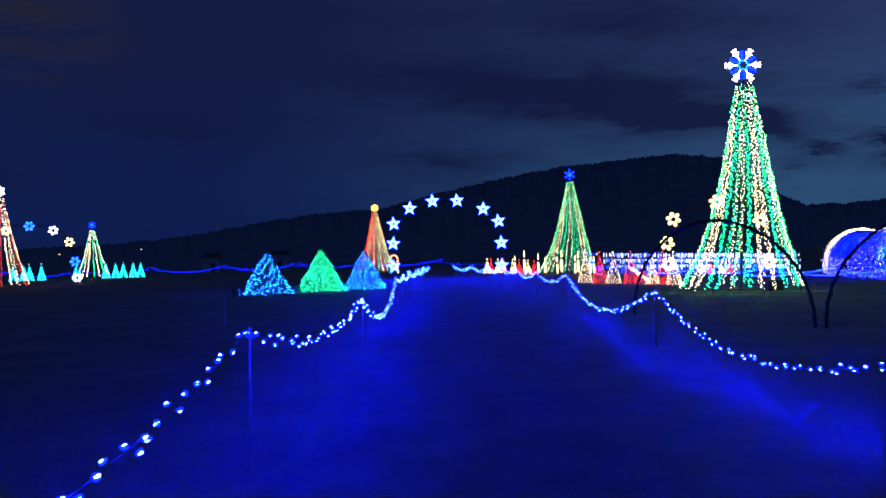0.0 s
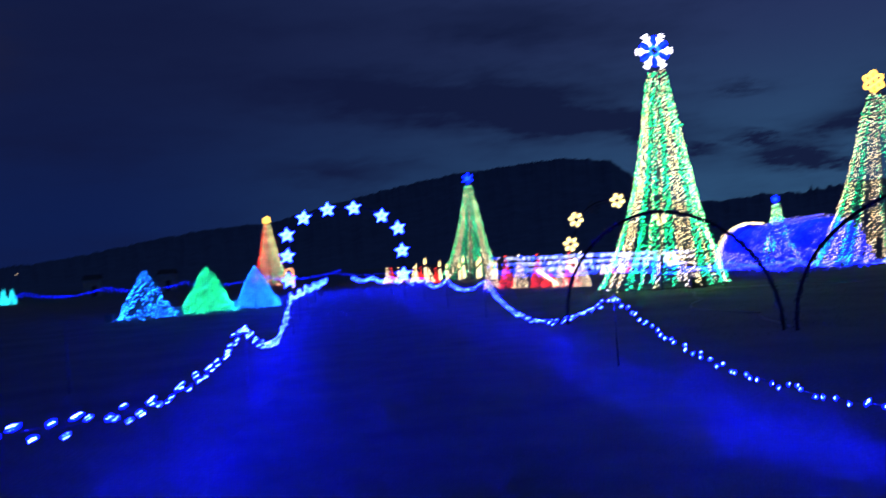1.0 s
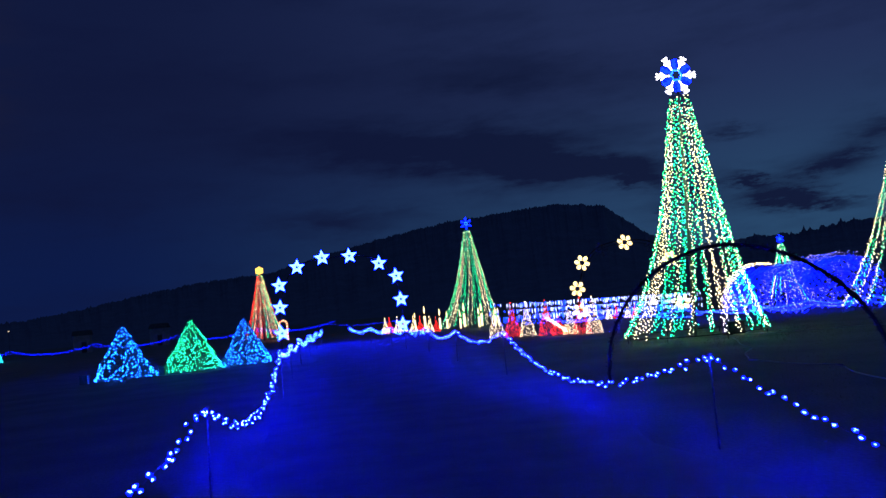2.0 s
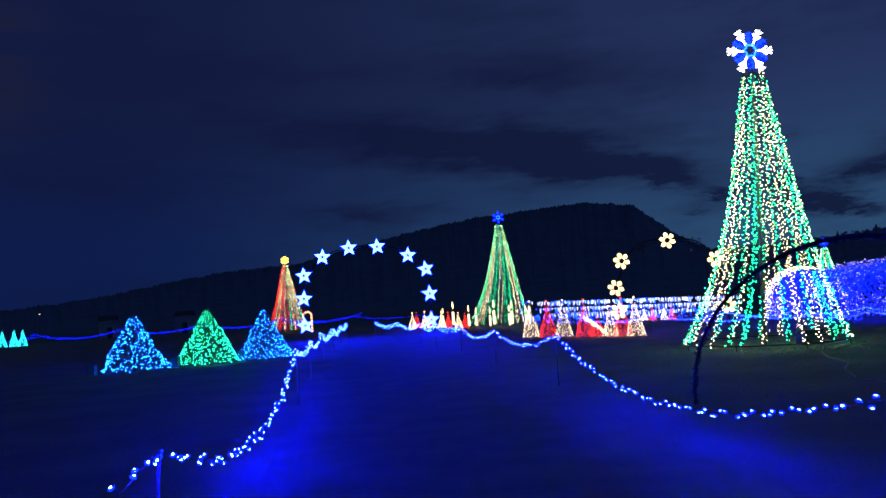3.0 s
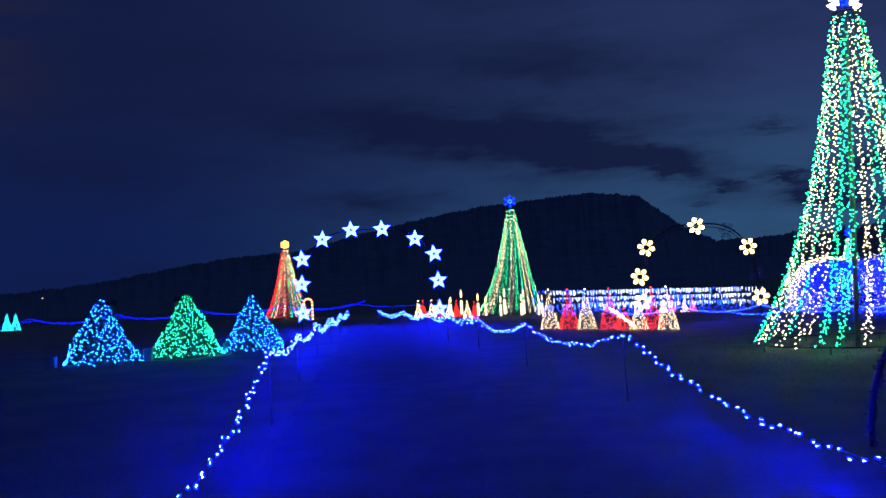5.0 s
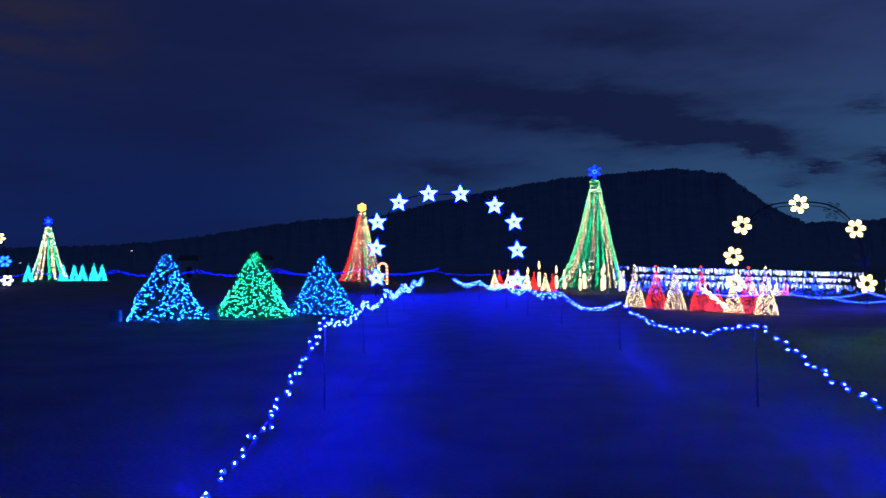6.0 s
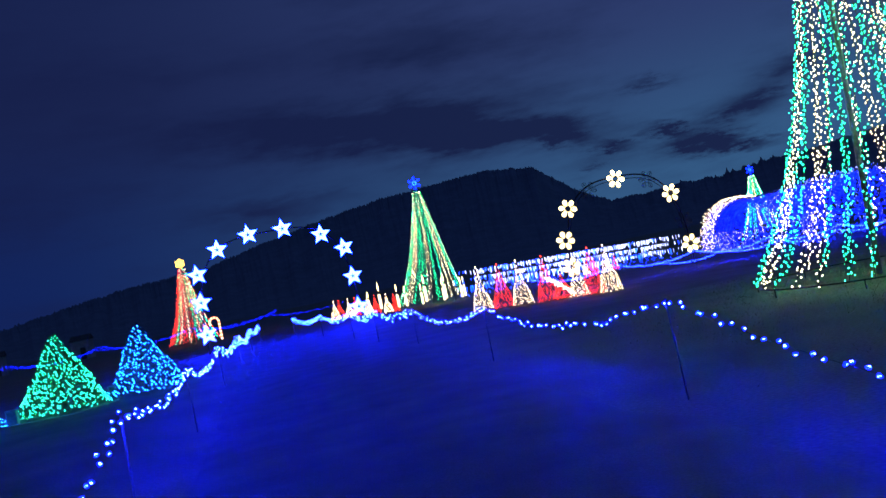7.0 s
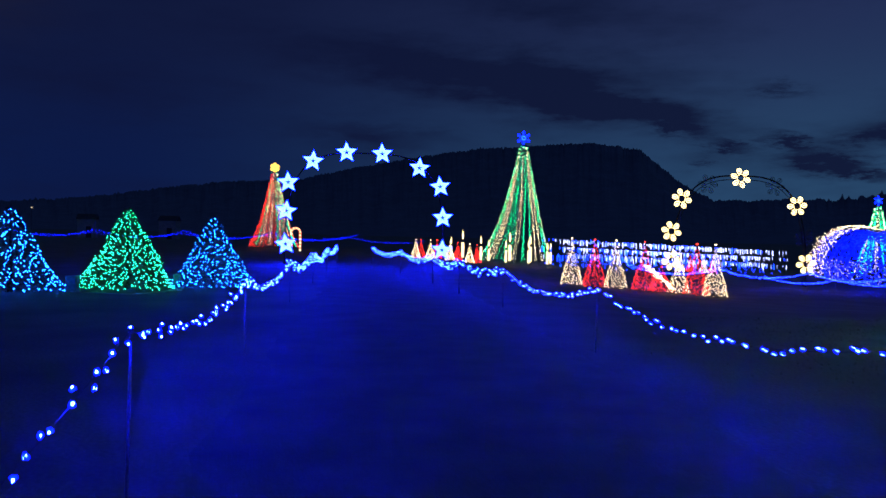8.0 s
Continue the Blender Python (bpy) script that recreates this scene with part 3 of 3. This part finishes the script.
# ---------------------------------------------------------------- conifers wrapped in lights
def wrapped_tree(x, y, h, R, mat, label, turn):
    base = thing("wrapped_conifer", x, y, gz(x, y), label, "conifer", "wrapped conifers", turn=turn)
    t = Build(BARK)
    t.tube([(0, 0, -0.05), (0.01, 0.0, h * 0.4), (0, 0.01, h * 0.92)], 0.07, 8, r_end=0.012)
    part("trunk", t, base)
    def rad(u, a):
        return R * (1 - u) ** 0.97 * (1 + 0.06 * math.sin(a * 3 + u * 9) + 0.05 * math.sin(a * 7 - u * 15)) + 0.012
    c = Build(NEEDLE)
    for i in range(9000):
        u = 1 - math.sqrt(rng.random())
        a = rng.uniform(0, 6.28319)
        k = rad(u, a) * rng.uniform(0.45, 1.0) ** 0.4 * 0.96
        p = Vector((k * math.cos(a), k * math.sin(a), 0.06 + u * (h - 0.10)))
        out = Vector((math.cos(a), math.sin(a), rng.uniform(-0.2, 0.6))).normalized() * rng.uniform(0.05, 0.12)
        side = Vector((-math.sin(a), math.cos(a), rng.uniform(-0.8, 0.8))) * rng.uniform(0.012, 0.03)
        c.add([tuple(p - side), tuple(p + side), tuple(p + out)], [(0, 1, 2)])
    part("crown", c, base, "dark green needles")
    turns = 9
    n = 950 if mat == L_TEAL else 600
    s = Build(WIRE, mat)
    s.tube([(rad(i / 170, i / 170 * turns * 6.283) * math.cos(i / 170 * turns * 6.283), rad(i / 170, i / 170 * turns * 6.283) * math.sin(i / 170 * turns * 6.283), 0.05 + (h - 0.06) * i / 170) for i in range(170)], 0.006, 3)
    for i in range(n):
        u = 1 - math.sqrt(1 - (i + 0.5) / n * 0.998)
        a = i * 2.39996 + rng.gauss(0, 0.25)
        k = rad(u, a) * rng.uniform(0.94, 1.05)
        s.bulb((k * math.cos(a), k * math.sin(a), 0.05 + u * (h - 0.06) + rng.gauss(0, 0.02)), rng.uniform(0.0050, 0.0094), 1)
    part("light_string", s, base)


wrapped_tree(-8.05, 38.2, 2.1, 1.12, L_XBLUE, "bushy conifer wrapped thickly in blue bulbs", 0)
wrapped_tree(-5.75, 39.7, 2.16, 1.13, L_TEAL, "bushy conifer wrapped thickly in green bulbs", 70)
wrapped_tree(-3.75, 40.7, 2.02, 1.03, L_XBLUE, "bushy conifer wrapped in blue bulbs beside the lane", 150)


# ---------------------------------------------------------------- small spiral light trees
def spiral_mesh(h, R, turns, n, r, mat):
    def rad(u):
        return R * ((1 - u) ** 0.9) * (0.78 + 0.22 * ease(1 - u, 0.45, 0.65)) + 0.012
    s = Build(WIRE, mat)
    s.tube([(rad(i / 90) * math.cos(i / 90 * turns * 6.283), rad(i / 90) * math.sin(i / 90 * turns * 6.283), 0.04 + (h - 0.05) * i / 90) for i in range(91)], 0.006, 3)
    for i in range(n):
        u = 1 - math.sqrt(1 - (i + 0.5) / n * 0.995)
        a = i * 2.39996 + rng.gauss(0, 0.3)
        k = rad(u) * rng.uniform(0.92, 1.05)
        s.bulb((k * math.cos(a), k * math.sin(a), 0.04 + u * (h - 0.05)), r * rng.uniform(0.8, 1.2), 1)
    return s.mesh("light_string")


def spiral_frame(h, R):
    b = Build(DARKSTEEL)
    for k in range(4):
        b.tube([(R * math.cos(1.5708 * k), R * math.sin(1.5708 * k), -0.03), (R * 0.62 * math.cos(1.5708 * k), R * 0.62 * math.sin(1.5708 * k), h * 0.4), (0, 0, h)], 0.009, 4)
    b.tube([(R * math.cos(0.5236 * k), R * math.sin(0.5236 * k), 0.03) for k in range(12)], 0.009, 4, closed=True)
    return b.mesh("wire_frame")


def spiral_tip(h, mat, r):
    b = Build(mat)
    for k in range(5):
        a = 1.25664 * k
        b.tube([(0, 0, h + r), (r * math.sin(a), 0, h + r + r * math.cos(a))], r * 0.28, 4)
    return b.mesh("tip")


def spiral_tree(label, mat, group, h, R, turns, n, r):
    base = thing("spiral_light_tree", 0, 0, 0, label, "light tree", group)
    part("wire_frame", spiral_frame(h, R), base)
    part("light_string", spiral_mesh(h, R, turns, n, r, mat), base)
    part("tip", spiral_tip(h, mat, 0.036), base)
    return base


ROW = [(9.0, 51.0, 0), (9.8, 50.4, 1), (10.5, 49.8, 0), (11.4, 49.0, 1), (12.9, 47.5, 1), (13.4, 47.0, 0)]
protos = [spiral_tree("small cone of warm white bulbs on the grass", L_SMALL, "row of small trees", 1.9, 0.45, 10, 440, 0.0087),
          spiral_tree("small cone of red bulbs on the grass", L_RED, "row of small trees", 1.9, 0.47, 10, 440, 0.0090)]
used = [False, False]
for x, y, c in ROW:
    m = pose(x, y, gz(x, y), 0, 0, rng.uniform(0, 360))
    if used[c]:
        copy_thing(protos[c], m)
    else:
        protos[c].matrix_basis, used[c] = m, True

short_red = spiral_tree("short dense cone of red bulbs between taller ones", L_RED, "row of small trees", 0.95, 0.5, 7, 320, 0.0090)
short_red.matrix_basis = pose(11.95, 48.6, gz(11.95, 48.6))
short_warm = spiral_tree("shorter cone of warm white bulbs between taller ones", L_SMALL, "row of small trees", 1.5, 0.4, 8, 320, 0.0087)
short_warm.matrix_basis = pose(12.45, 48.1, gz(12.45, 48.1))
garland = thing("light_garland", 11.3, 48.7, gz(11.3, 48.7), "warm white light garland draped from a tree to the grass", "garland")
gb = Build(WIRE, L_WARM)
slope = [(1.05 * i / 24, -0.35 * i / 24, 0.98 - 0.86 * (i / 24) ** 1.15) for i in range(25)]
gb.tube(slope, 0.01, 5)
for i in range(170):
    p = Vector(slope[int(i / 170 * 24)]).lerp(Vector(slope[min(24, int(i / 170 * 24) + 1)]), rng.random())
    gb.bulb(p + Vector((rng.gauss(0, 0.02), rng.gauss(0, 0.03), rng.gauss(0, 0.05))), 0.014, 1)
part("light_string", gb, garland)
gs = Build(DARKSTEEL)
gs.tube([(1.05, -0.35, -0.05), (1.05, -0.35, 0.16)], 0.012, 5)
part("stake", gs, garland)
gs = Build(DARKSTEEL)
gs.tube([(0, 0, -0.05), (0, 0, 1.0)], 0.012, 5)
part("post", gs, garland)

MINI = [spiral_tree("little cone of warm white bulbs near the star arch", L_SMALL, "little trees by the arch", 1.25, 0.32, 7, 210, 0.0127),
        spiral_tree("little cone of red bulbs near the star arch", L_RED, "little trees by the arch", 1.25, 0.32, 7, 210, 0.0127)]
used = [False, False]
for i, (x, y) in enumerate([(4.0, 72.5), (4.45, 74.0), (5.0, 72.6), (5.6, 74.2), (6.3, 72.4), (7.0, 74.0), (7.6, 72.2), (8.3, 73.6), (25.4, 80.0), (26.3, 80.3), (27.2, 79.8), (28.1, 80.2)]):
    c = i % 2
    m = pose(x, y, gz(x, y), 0, 0, rng.uniform(0, 360))
    if used[c]:
        copy_thing(MINI[c], m)
    else:
        MINI[c].matrix_basis, used[c] = m, True

far_tree = spiral_tree("far cone of cyan bulbs in the dark field", L_CYAN, "far cyan trees", 2.5, 0.62, 7, 150, 0.075)
first = True
for x, y in [(-54.3, 132), (-52.9, 132.4), (-51.5, 132), (-50.1, 132.5), (-48.7, 132), (-56.8, 127), (-64.2, 131), (-65.6, 130), (-67.0, 131), (-68.5, 130.5)]:
    m = pose(x, y, 0, 0, 0, rng.uniform(0, 360))
    if first:
        far_tree.matrix_basis, first = m, False
    else:
        copy_thing(far_tree, m)


# ---------------------------------------------------------------- candles round the middle tree, candy canes
candle = thing("candle_light", 0, 0, 0, "white lit candle figure with a small flame", "candle", "candles round the tree")
cb = Build(L_WAX, DARKSTEEL)
cb.tube([(0, 0, 0.12), (0, 0, 0.62)], 0.11, 8)
part("wax", cb, candle, "warm white lit column")
fb = Build(L_GOLD)
fb.add([(0.07 * math.cos(1.0472 * j) * w, 0.07 * math.sin(1.0472 * j) * w, 0.74 + h) for h, w in ((0, 0.5), (0.1, 1.0), (0.2, 0.6)) for j in range(6)] + [(0, 0, 1.04), (0, 0, 0.72)],
       [(i * 6 + j, i * 6 + (j + 1) % 6, (i + 1) * 6 + (j + 1) % 6, (i + 1) * 6 + j) for i in range(2) for j in range(6)] + [(12 + j, 12 + (j + 1) % 6, 18) for j in range(6)] + [((j + 1) % 6, j, 19) for j in range(6)], 0, True)
part("flame", fb, candle, "golden lit flame")
hb = Build(DARKSTEEL)
hb.tube([(0, 0, -0.1), (0, 0, 0.74)], 0.015, 5)
hb.tube([(0.13 * math.cos(0.7854 * j), 0.13 * math.sin(0.7854 * j), 0.1) for j in range(8)], 0.012, 4, closed=True)
part("stake", hb, candle)
first = True
for x, y, s in [(9.0, 76.5, 1.6), (9.9, 78.5, 1.4), (10.6, 75.2, 1.4), (11.4, 78.0, 1.9), (12.2, 75.0, 1.5), (13.0, 78.2, 1.8), (13.7, 75.6, 1.4), (7.8, 77.5, 1.8), (14.4, 77.6, 1.4), (6.8, 76.2, 1.3)]:
    m = pose(x, y, gz(x, y))
    c = candle if first else copy_thing(candle, m)
    c.matrix_basis = m @ Matrix.Diagonal((s * 0.5, s * 0.5, s * 1.22, 1))
    first = False


def candy_cane(x, y, h, turn, label):
    base = thing("candy_cane", x, y, gz(x, y), label, "candy cane", "candy canes", turn=turn)
    path = [(0, 0, h * 0.7 * i / 10) for i in range(11)] + [(h * 0.17 - h * 0.17 * math.cos(math.pi * i / 10), 0, h * 0.7 + h * 0.17 * math.sin(math.pi * i / 10)) for i in range(1, 11)] + [(h * 0.34, 0, h * 0.6)]
    for i in range(0, len(path) - 1):
        b = Build(L_CANE if i % 2 else L_WAX)
        b.tube(path[i:i + 2], 0.085, 7)
        part("stripe", b, base, "red lit stripe" if i % 2 else "white lit stripe")


candy_cane(-4.95, 91.0, 2.3, 180, "red and white lit candy cane by the red tree")


# ---------------------------------------------------------------- hanging white lights over the far field
def light_rows(y, x0, x1, label, blue_share):
    base = thing("icicle_light_row", x0, y, gz(x0, y), label, "icicle lights", "rows of icicle lights")
    z0 = gz(x0, y)
    pm = Build(DARKSTEEL)
    pm.tube([(0, 0, -0.1), (0, 0, 2.2)], 0.02, 5)
    pm = pm.mesh("row_post")
    n = int((x1 - x0) / 3.4)
    for i in range(n + 1):
        x = x0 + (x1 - x0) * i / n
        part("post", pm, base, at=Matrix.Translation((x - x0, 0, gz(x, y) - z0)))
    for tier, share in ((2.1, 0.0), (1.5, 0.25), (0.9, 0.5)):
        s = Build(WIRE, L_WHITE, L_BLUE)
        s.tube([(x - x0, 0, gz(x, y) - z0 + tier - 0.03 * abs(math.sin(x))) for x in [x0 + (x1 - x0) * i / 40 for i in range(41)]], 0.007, 3)
        x = x0
        while x < x1:
            x += rng.uniform(0.18, 0.38)
            left = (x - 16) / 24
            blue = rng.random() < blue_share * (1.25 - left) + share * 0.3
            if rng.random() < 0.22:
                continue
            ln = rng.uniform(0.10, 0.48)
            top = gz(x, y) - z0 + tier - 0.04
            s.tube([(x - x0, rng.uniform(-0.05, 0.05), top), (x - x0, 0, top - ln)], rng.uniform(0.012, 0.028), 4, 2 if blue else 1)
        part("icicle_string", s, base)
    g = Build(WIRE, L_BLUE)
    count = int((x1 - x0) * 1.5)
    run = []
    for k in range(count):
        x = x0 + (x1 - x0) * (k + rng.random()) / count
        run.append((x - x0, rng.uniform(-0.6, 0.6), gz(x, y) - z0 + rng.uniform(0.05, 0.3)))
        g.bulb(run[-1], 0.03, 1)
    g.tube(run, 0.006, 3)
    part("ground_string", g, base, "blue bulbs low over the grass")


for i, (y, a, b) in enumerate([(76.5, 13.3, 27.0), (81.5, 15.6, 33.0), (86.5, 17.6, 37.5), (92.0, 19.5, 39.0), (98.0, 20.5, 41.0)]):
    light_rows(y, a, b, "row of hanging white and blue icicle lights over grass", (0.5, 0.4, 0.25, 0.15, 0.1)[i])


# ---------------------------------------------------------------- tunnel of light hoops
tunnel = thing("light_tunnel", 38, 72, gz(38, 72), "long tunnel of hoops wrapped in warm and blue bulbs", "light tunnel")
tz = gz(38, 72)
AXIS = [(34.3, 57.0), (35.6, 64.0), (37.6, 72.0), (41.0, 80.0), (46.0, 90.0)]
hoop_at = []
for (xa, ya), (xb, yb) in zip(AXIS, AXIS[1:]):
    for i in range(5):
        u = i / 5
        hoop_at.append((xa + (xb - xa) * u, ya + (yb - ya) * u, math.atan2(xb - xa, yb - ya)))
hoop_at.append((*AXIS[-1], hoop_at[-1][2]))
sides = [[] for _ in range(7)]
for k, (x, y, a) in enumerate(hoop_at):
    grow = ease(k, 12, 20)
    wide, high = 2.9 + 0.7 * grow, 3.9 + 0.8 * grow
    g = gz(x, y) - tz
    def on(q, s=1.0):
        return Vector((x - 38 + math.cos(a) * math.cos(q) * wide * s, y - 72 - math.sin(a) * math.cos(q) * wide * s, g + abs(math.sin(q)) ** 0.8 * high * s))
    hoop = Build(STEEL)
    hoop.tube([on(math.pi * i / 24) for i in range(25)], 0.025, 6)
    h = part("hoop", hoop, tunnel, "thin steel hoop")
    # outer nets: lilac-white over the near stretch, warm hoops at the far mouth, a low fringe between
    out = Build(WIRE, L_WARM, L_BLUE, L_NET)
    run = []
    near, mouth = k < 7, k in (16, 18, 20)
    count = 110 if near else 300 if mouth else 50
    for i in range(count):
        q = math.pi * (i + rng.uniform(0, 1)) / count
        if not near and not mouth:
            q = rng.choice((rng.uniform(0.0, 0.32), math.pi - rng.uniform(0.0, 0.32)))
        low_q = math.sin(q) < 0.42
        mat = (3 if low_q and rng.random() < 0.5 else 1) if mouth else 2 if rng.random() < 0.35 else 3
        spread = Vector((rng.gauss(0, 0.03), rng.gauss(0, 0.32), rng.gauss(0, 0.03))) if mouth else Vector((rng.gauss(0, 0.12), rng.gauss(0, 0.3), rng.gauss(0, 0.05)))
        p = on(q, 1.02) + spread
        run.append(p)
        out.bulb(p, 0.021 if mat == 1 else 0.015, mat, 2.4 if low_q else 1.5)
    out.tube(run, 0.006, 3)
    part("outer_string", out, h)
    inn = Build(WIRE, L_TUNNEL)
    run = [on(math.pi * (i + rng.random()) / 400, 0.93) + Vector((rng.gauss(0, 0.12), rng.gauss(0, 0.5), rng.gauss(0, 0.06))) for i in range(400)]
    for p in run if k < 16 else run[::3]:
        inn.bulb(p, 0.032, 1)
    inn.tube(run, 0.006, 3)
    part("inner_string", inn, h, "blue bulbs inside the hoop")
    for i in range(7):
        sides[i].append(on(math.pi * (i + 0.5) / 7))
for line in sides:
    b = Build(STEEL)
    b.tube(line, 0.014, 5)
    part("rail", b, tunnel)


# ---------------------------------------------------------------- unlit leaping arches beside the lane
def leaping_arch(xa, ya, xb, yb, h, label):
    base = thing("leaping_arch", xa, ya, gz(xa, ya), label, "light arch", "leaping arches")
    dz = gz(xb, yb) - gz(xa, ya)
    n = 40
    def at(u):
        q = math.pi * u
        return Vector(((xb - xa) * (0.5 - 0.5 * math.cos(q) * (0.86 + 0.14 * abs(math.cos(q)))), (yb - ya) * (0.5 - 0.5 * math.cos(q) * (0.86 + 0.14 * abs(math.cos(q)))), math.sin(q) ** 0.9 * h + dz * u))
    t = Build(DARKSTEEL)
    t.tube([at(i / n) for i in range(n + 1)], 0.028, 8)
    part("tube", t, base, "black bent pipe")
    s = Build(WIRE, DEADBULB)
    s.tube([at(i / 160) + Vector((0.045 * math.cos(i * 0.9), 0.02 * math.sin(i * 0.9), 0.045 * math.sin(i * 0.9))) for i in range(161)], 0.007, 4)
    for i in range(240):
        q = rng.uniform(0, 6.28)
        s.lamp(at((i + 0.5) / 240) + Vector((0.045 * math.cos(q), 0.03 * math.sin(q), 0.045 * math.sin(q))), (math.cos(q), 0.3, math.sin(q)), 0.011, 1)
    part("light_string", s, base, "unlit bulbs on dark wire")
    for u in (0.0, 1.0):
        k = Build(DARKSTEEL)
        p = at(u)
        k.tube([(p.x, p.y, p.z - 0.1), (p.x, p.y, p.z + 0.25)], 0.02, 6)
        part("stake", k, base)


leaping_arch(4.58, 18.65, 6.85, 14.5, 2.05, "unlit wire arch wound with dark bulbs on the grass")
leaping_arch(6.95, 14.3, 9.2, 10.2, 2.05, "unlit wire arch wound with dark bulbs on the grass")
leaping_arch(9.3, 10.0, 11.6, 5.9, 2.05, "unlit wire arch wound with dark bulbs on the grass")


# ---------------------------------------------------------------- small things on the field
def utility_box(x, y, w, h, mat, label):
    base = thing("utility_box", x, y, gz(x, y), label, "box", "power boxes")
    b = Build(mat)
    b.box(0, 0, 0, w, w * 0.9, h, 0, 0.02)
    part("body", b, base)
    c = Build(mat)
    c.box(0, 0, h, w * 1.08, w, 0.035, 0, 0.012)
    part("lid", c, base)


utility_box(-6.75, 38.6, 0.26, 0.36, PLASTIC, "small green power box between wrapped conifers")
utility_box(-9.45, 37.9, 0.3, 0.30, PLASTIC, "small green power box beside a blue conifer")
utility_box(-4.6, 40.4, 0.24, 0.34, PLASTIC, "small green power box beside a conifer")
utility_box(11.4, 27.7, 0.5, 0.34, BLACKBOX, "black control box under the tall light tree")

marker = thing("marker_pole", -3.72, 14.6, 0, "thin unlit marker pole standing in the dark grass", "pole")
mb = Build(POST)
mb.tube([(0, 0, -0.1), (0, 0, 0.95)], 0.014, 7)
part("shaft", mb, marker)


def shed(x, y, turn, label):
    base = thing("shed", x, y, gz(x, y), label, "shed", "far sheds", turn=turn)
    b = Build(CLAP)
    b.box(0, 0, 0, 3.0, 2.8, 3.3)
    part("wall", b, base)
    r = Build(ROOFING)
    r.add([(-1.7, -1.6, 3.27), (1.7, -1.6, 3.27), (1.7, 1.6, 3.27), (-1.7, 1.6, 3.27), (-1.7, 0, 4.2), (1.7, 0, 4.2)],
          [(0, 1, 5, 4), (2, 3, 4, 5), (1, 2, 5), (3, 0, 4), (3, 2, 1, 0)])
    part("roof", r, base)
    d = Build(ROOFING)
    d.box(0.4, -1.415, 0, 0.9, 0.04, 2.0)
    part("door", d, base)


shed(-48.0, 170, 8, "small grey shed far off in the dark field")
shed(-33.8, 170, -5, "small grey shed far off near the tree line")

for x, y, z, s in [(-300, 640, 14, 0.9), (-236, 640, 16, 0.7), (-172, 330, 4.5, 0.35), (-167, 330, 4.3, 0.35), (-162, 330, 4.4, 0.35)]:
    lp = thing("street_lamp", x, y, 0, "distant street lamp glowing below the hills", "street lamp", "far street lamps")
    p = Build(DARKSTEEL)
    p.tube([(0, 0, -1), (0, 0, z)], 0.12, 6)
    part("pole", p, lp)
    q = Build(L_TOWN)
    q.box(0, 0, z, s * 1.6, s, s * 0.8, 0, 0.1)
    part("lantern", q, lp)


def power_cord(pts, label):
    ob = thing("power_cord", *pts[0], gz(*pts[0]), label, "cord", "power cords")
    b = Build(CORD)
    path = []
    for (xa, ya), (xb, yb) in zip(pts, pts[1:]):
        for i in range(8):
            x, y = xa + (xb - xa) * i / 8 + 0.07 * math.sin(i * 0.8 + xa), ya + (yb - ya) * i / 8
            path.append((x - pts[0][0], y - pts[0][1], gz(x, y) + 0.012 - gz(*pts[0])))
    b.tube(path, 0.011, 6)
    part("cable", b, ob)


power_cord([(7.0, 14.6), (8.0, 17.5), (7.7, 20.0), (9.2, 22.6), (10.6, 26.4)], "pale extension cord lying on the grass to the tall tree")
power_cord([(11.3, 27.5), (12.4, 26.2), (13.6, 25.8), (15.5, 24.5)], "pale extension cord lying loose on the grass")
power_cord([(-6.7, 38.4), (-5.2, 37.9), (-4.2, 39.6)], "pale extension cord between wrapped conifers")

# grass tufts beside the lane and under the tall tree
tuft = Build(BLADE)
for i in range(14000):
    side = rng.random()
    if side < 0.5:
        x, y = rng.uniform(5.5, 16.0), rng.uniform(14, 34)
    else:
        x, y = 10.75 + rng.gauss(0, 2.2), 27.5 + rng.gauss(0, 2.2)
    a = rng.uniform(0, 6.283)
    h = rng.uniform(0.012, 0.038)
    z = gz(x, y)
    w = 0.006
    tuft.add([(x - w * math.cos(a), y - w * math.sin(a), z - 0.01), (x + w * math.cos(a), y + w * math.sin(a), z - 0.01),
              (x + rng.uniform(-0.04, 0.04), y + rng.uniform(-0.04, 0.04), z + h)], [(0, 1, 2)])
tagged(new("grass", tuft.mesh("grass")), "sparse tufts of winter grass", "grass", kind="stuff")
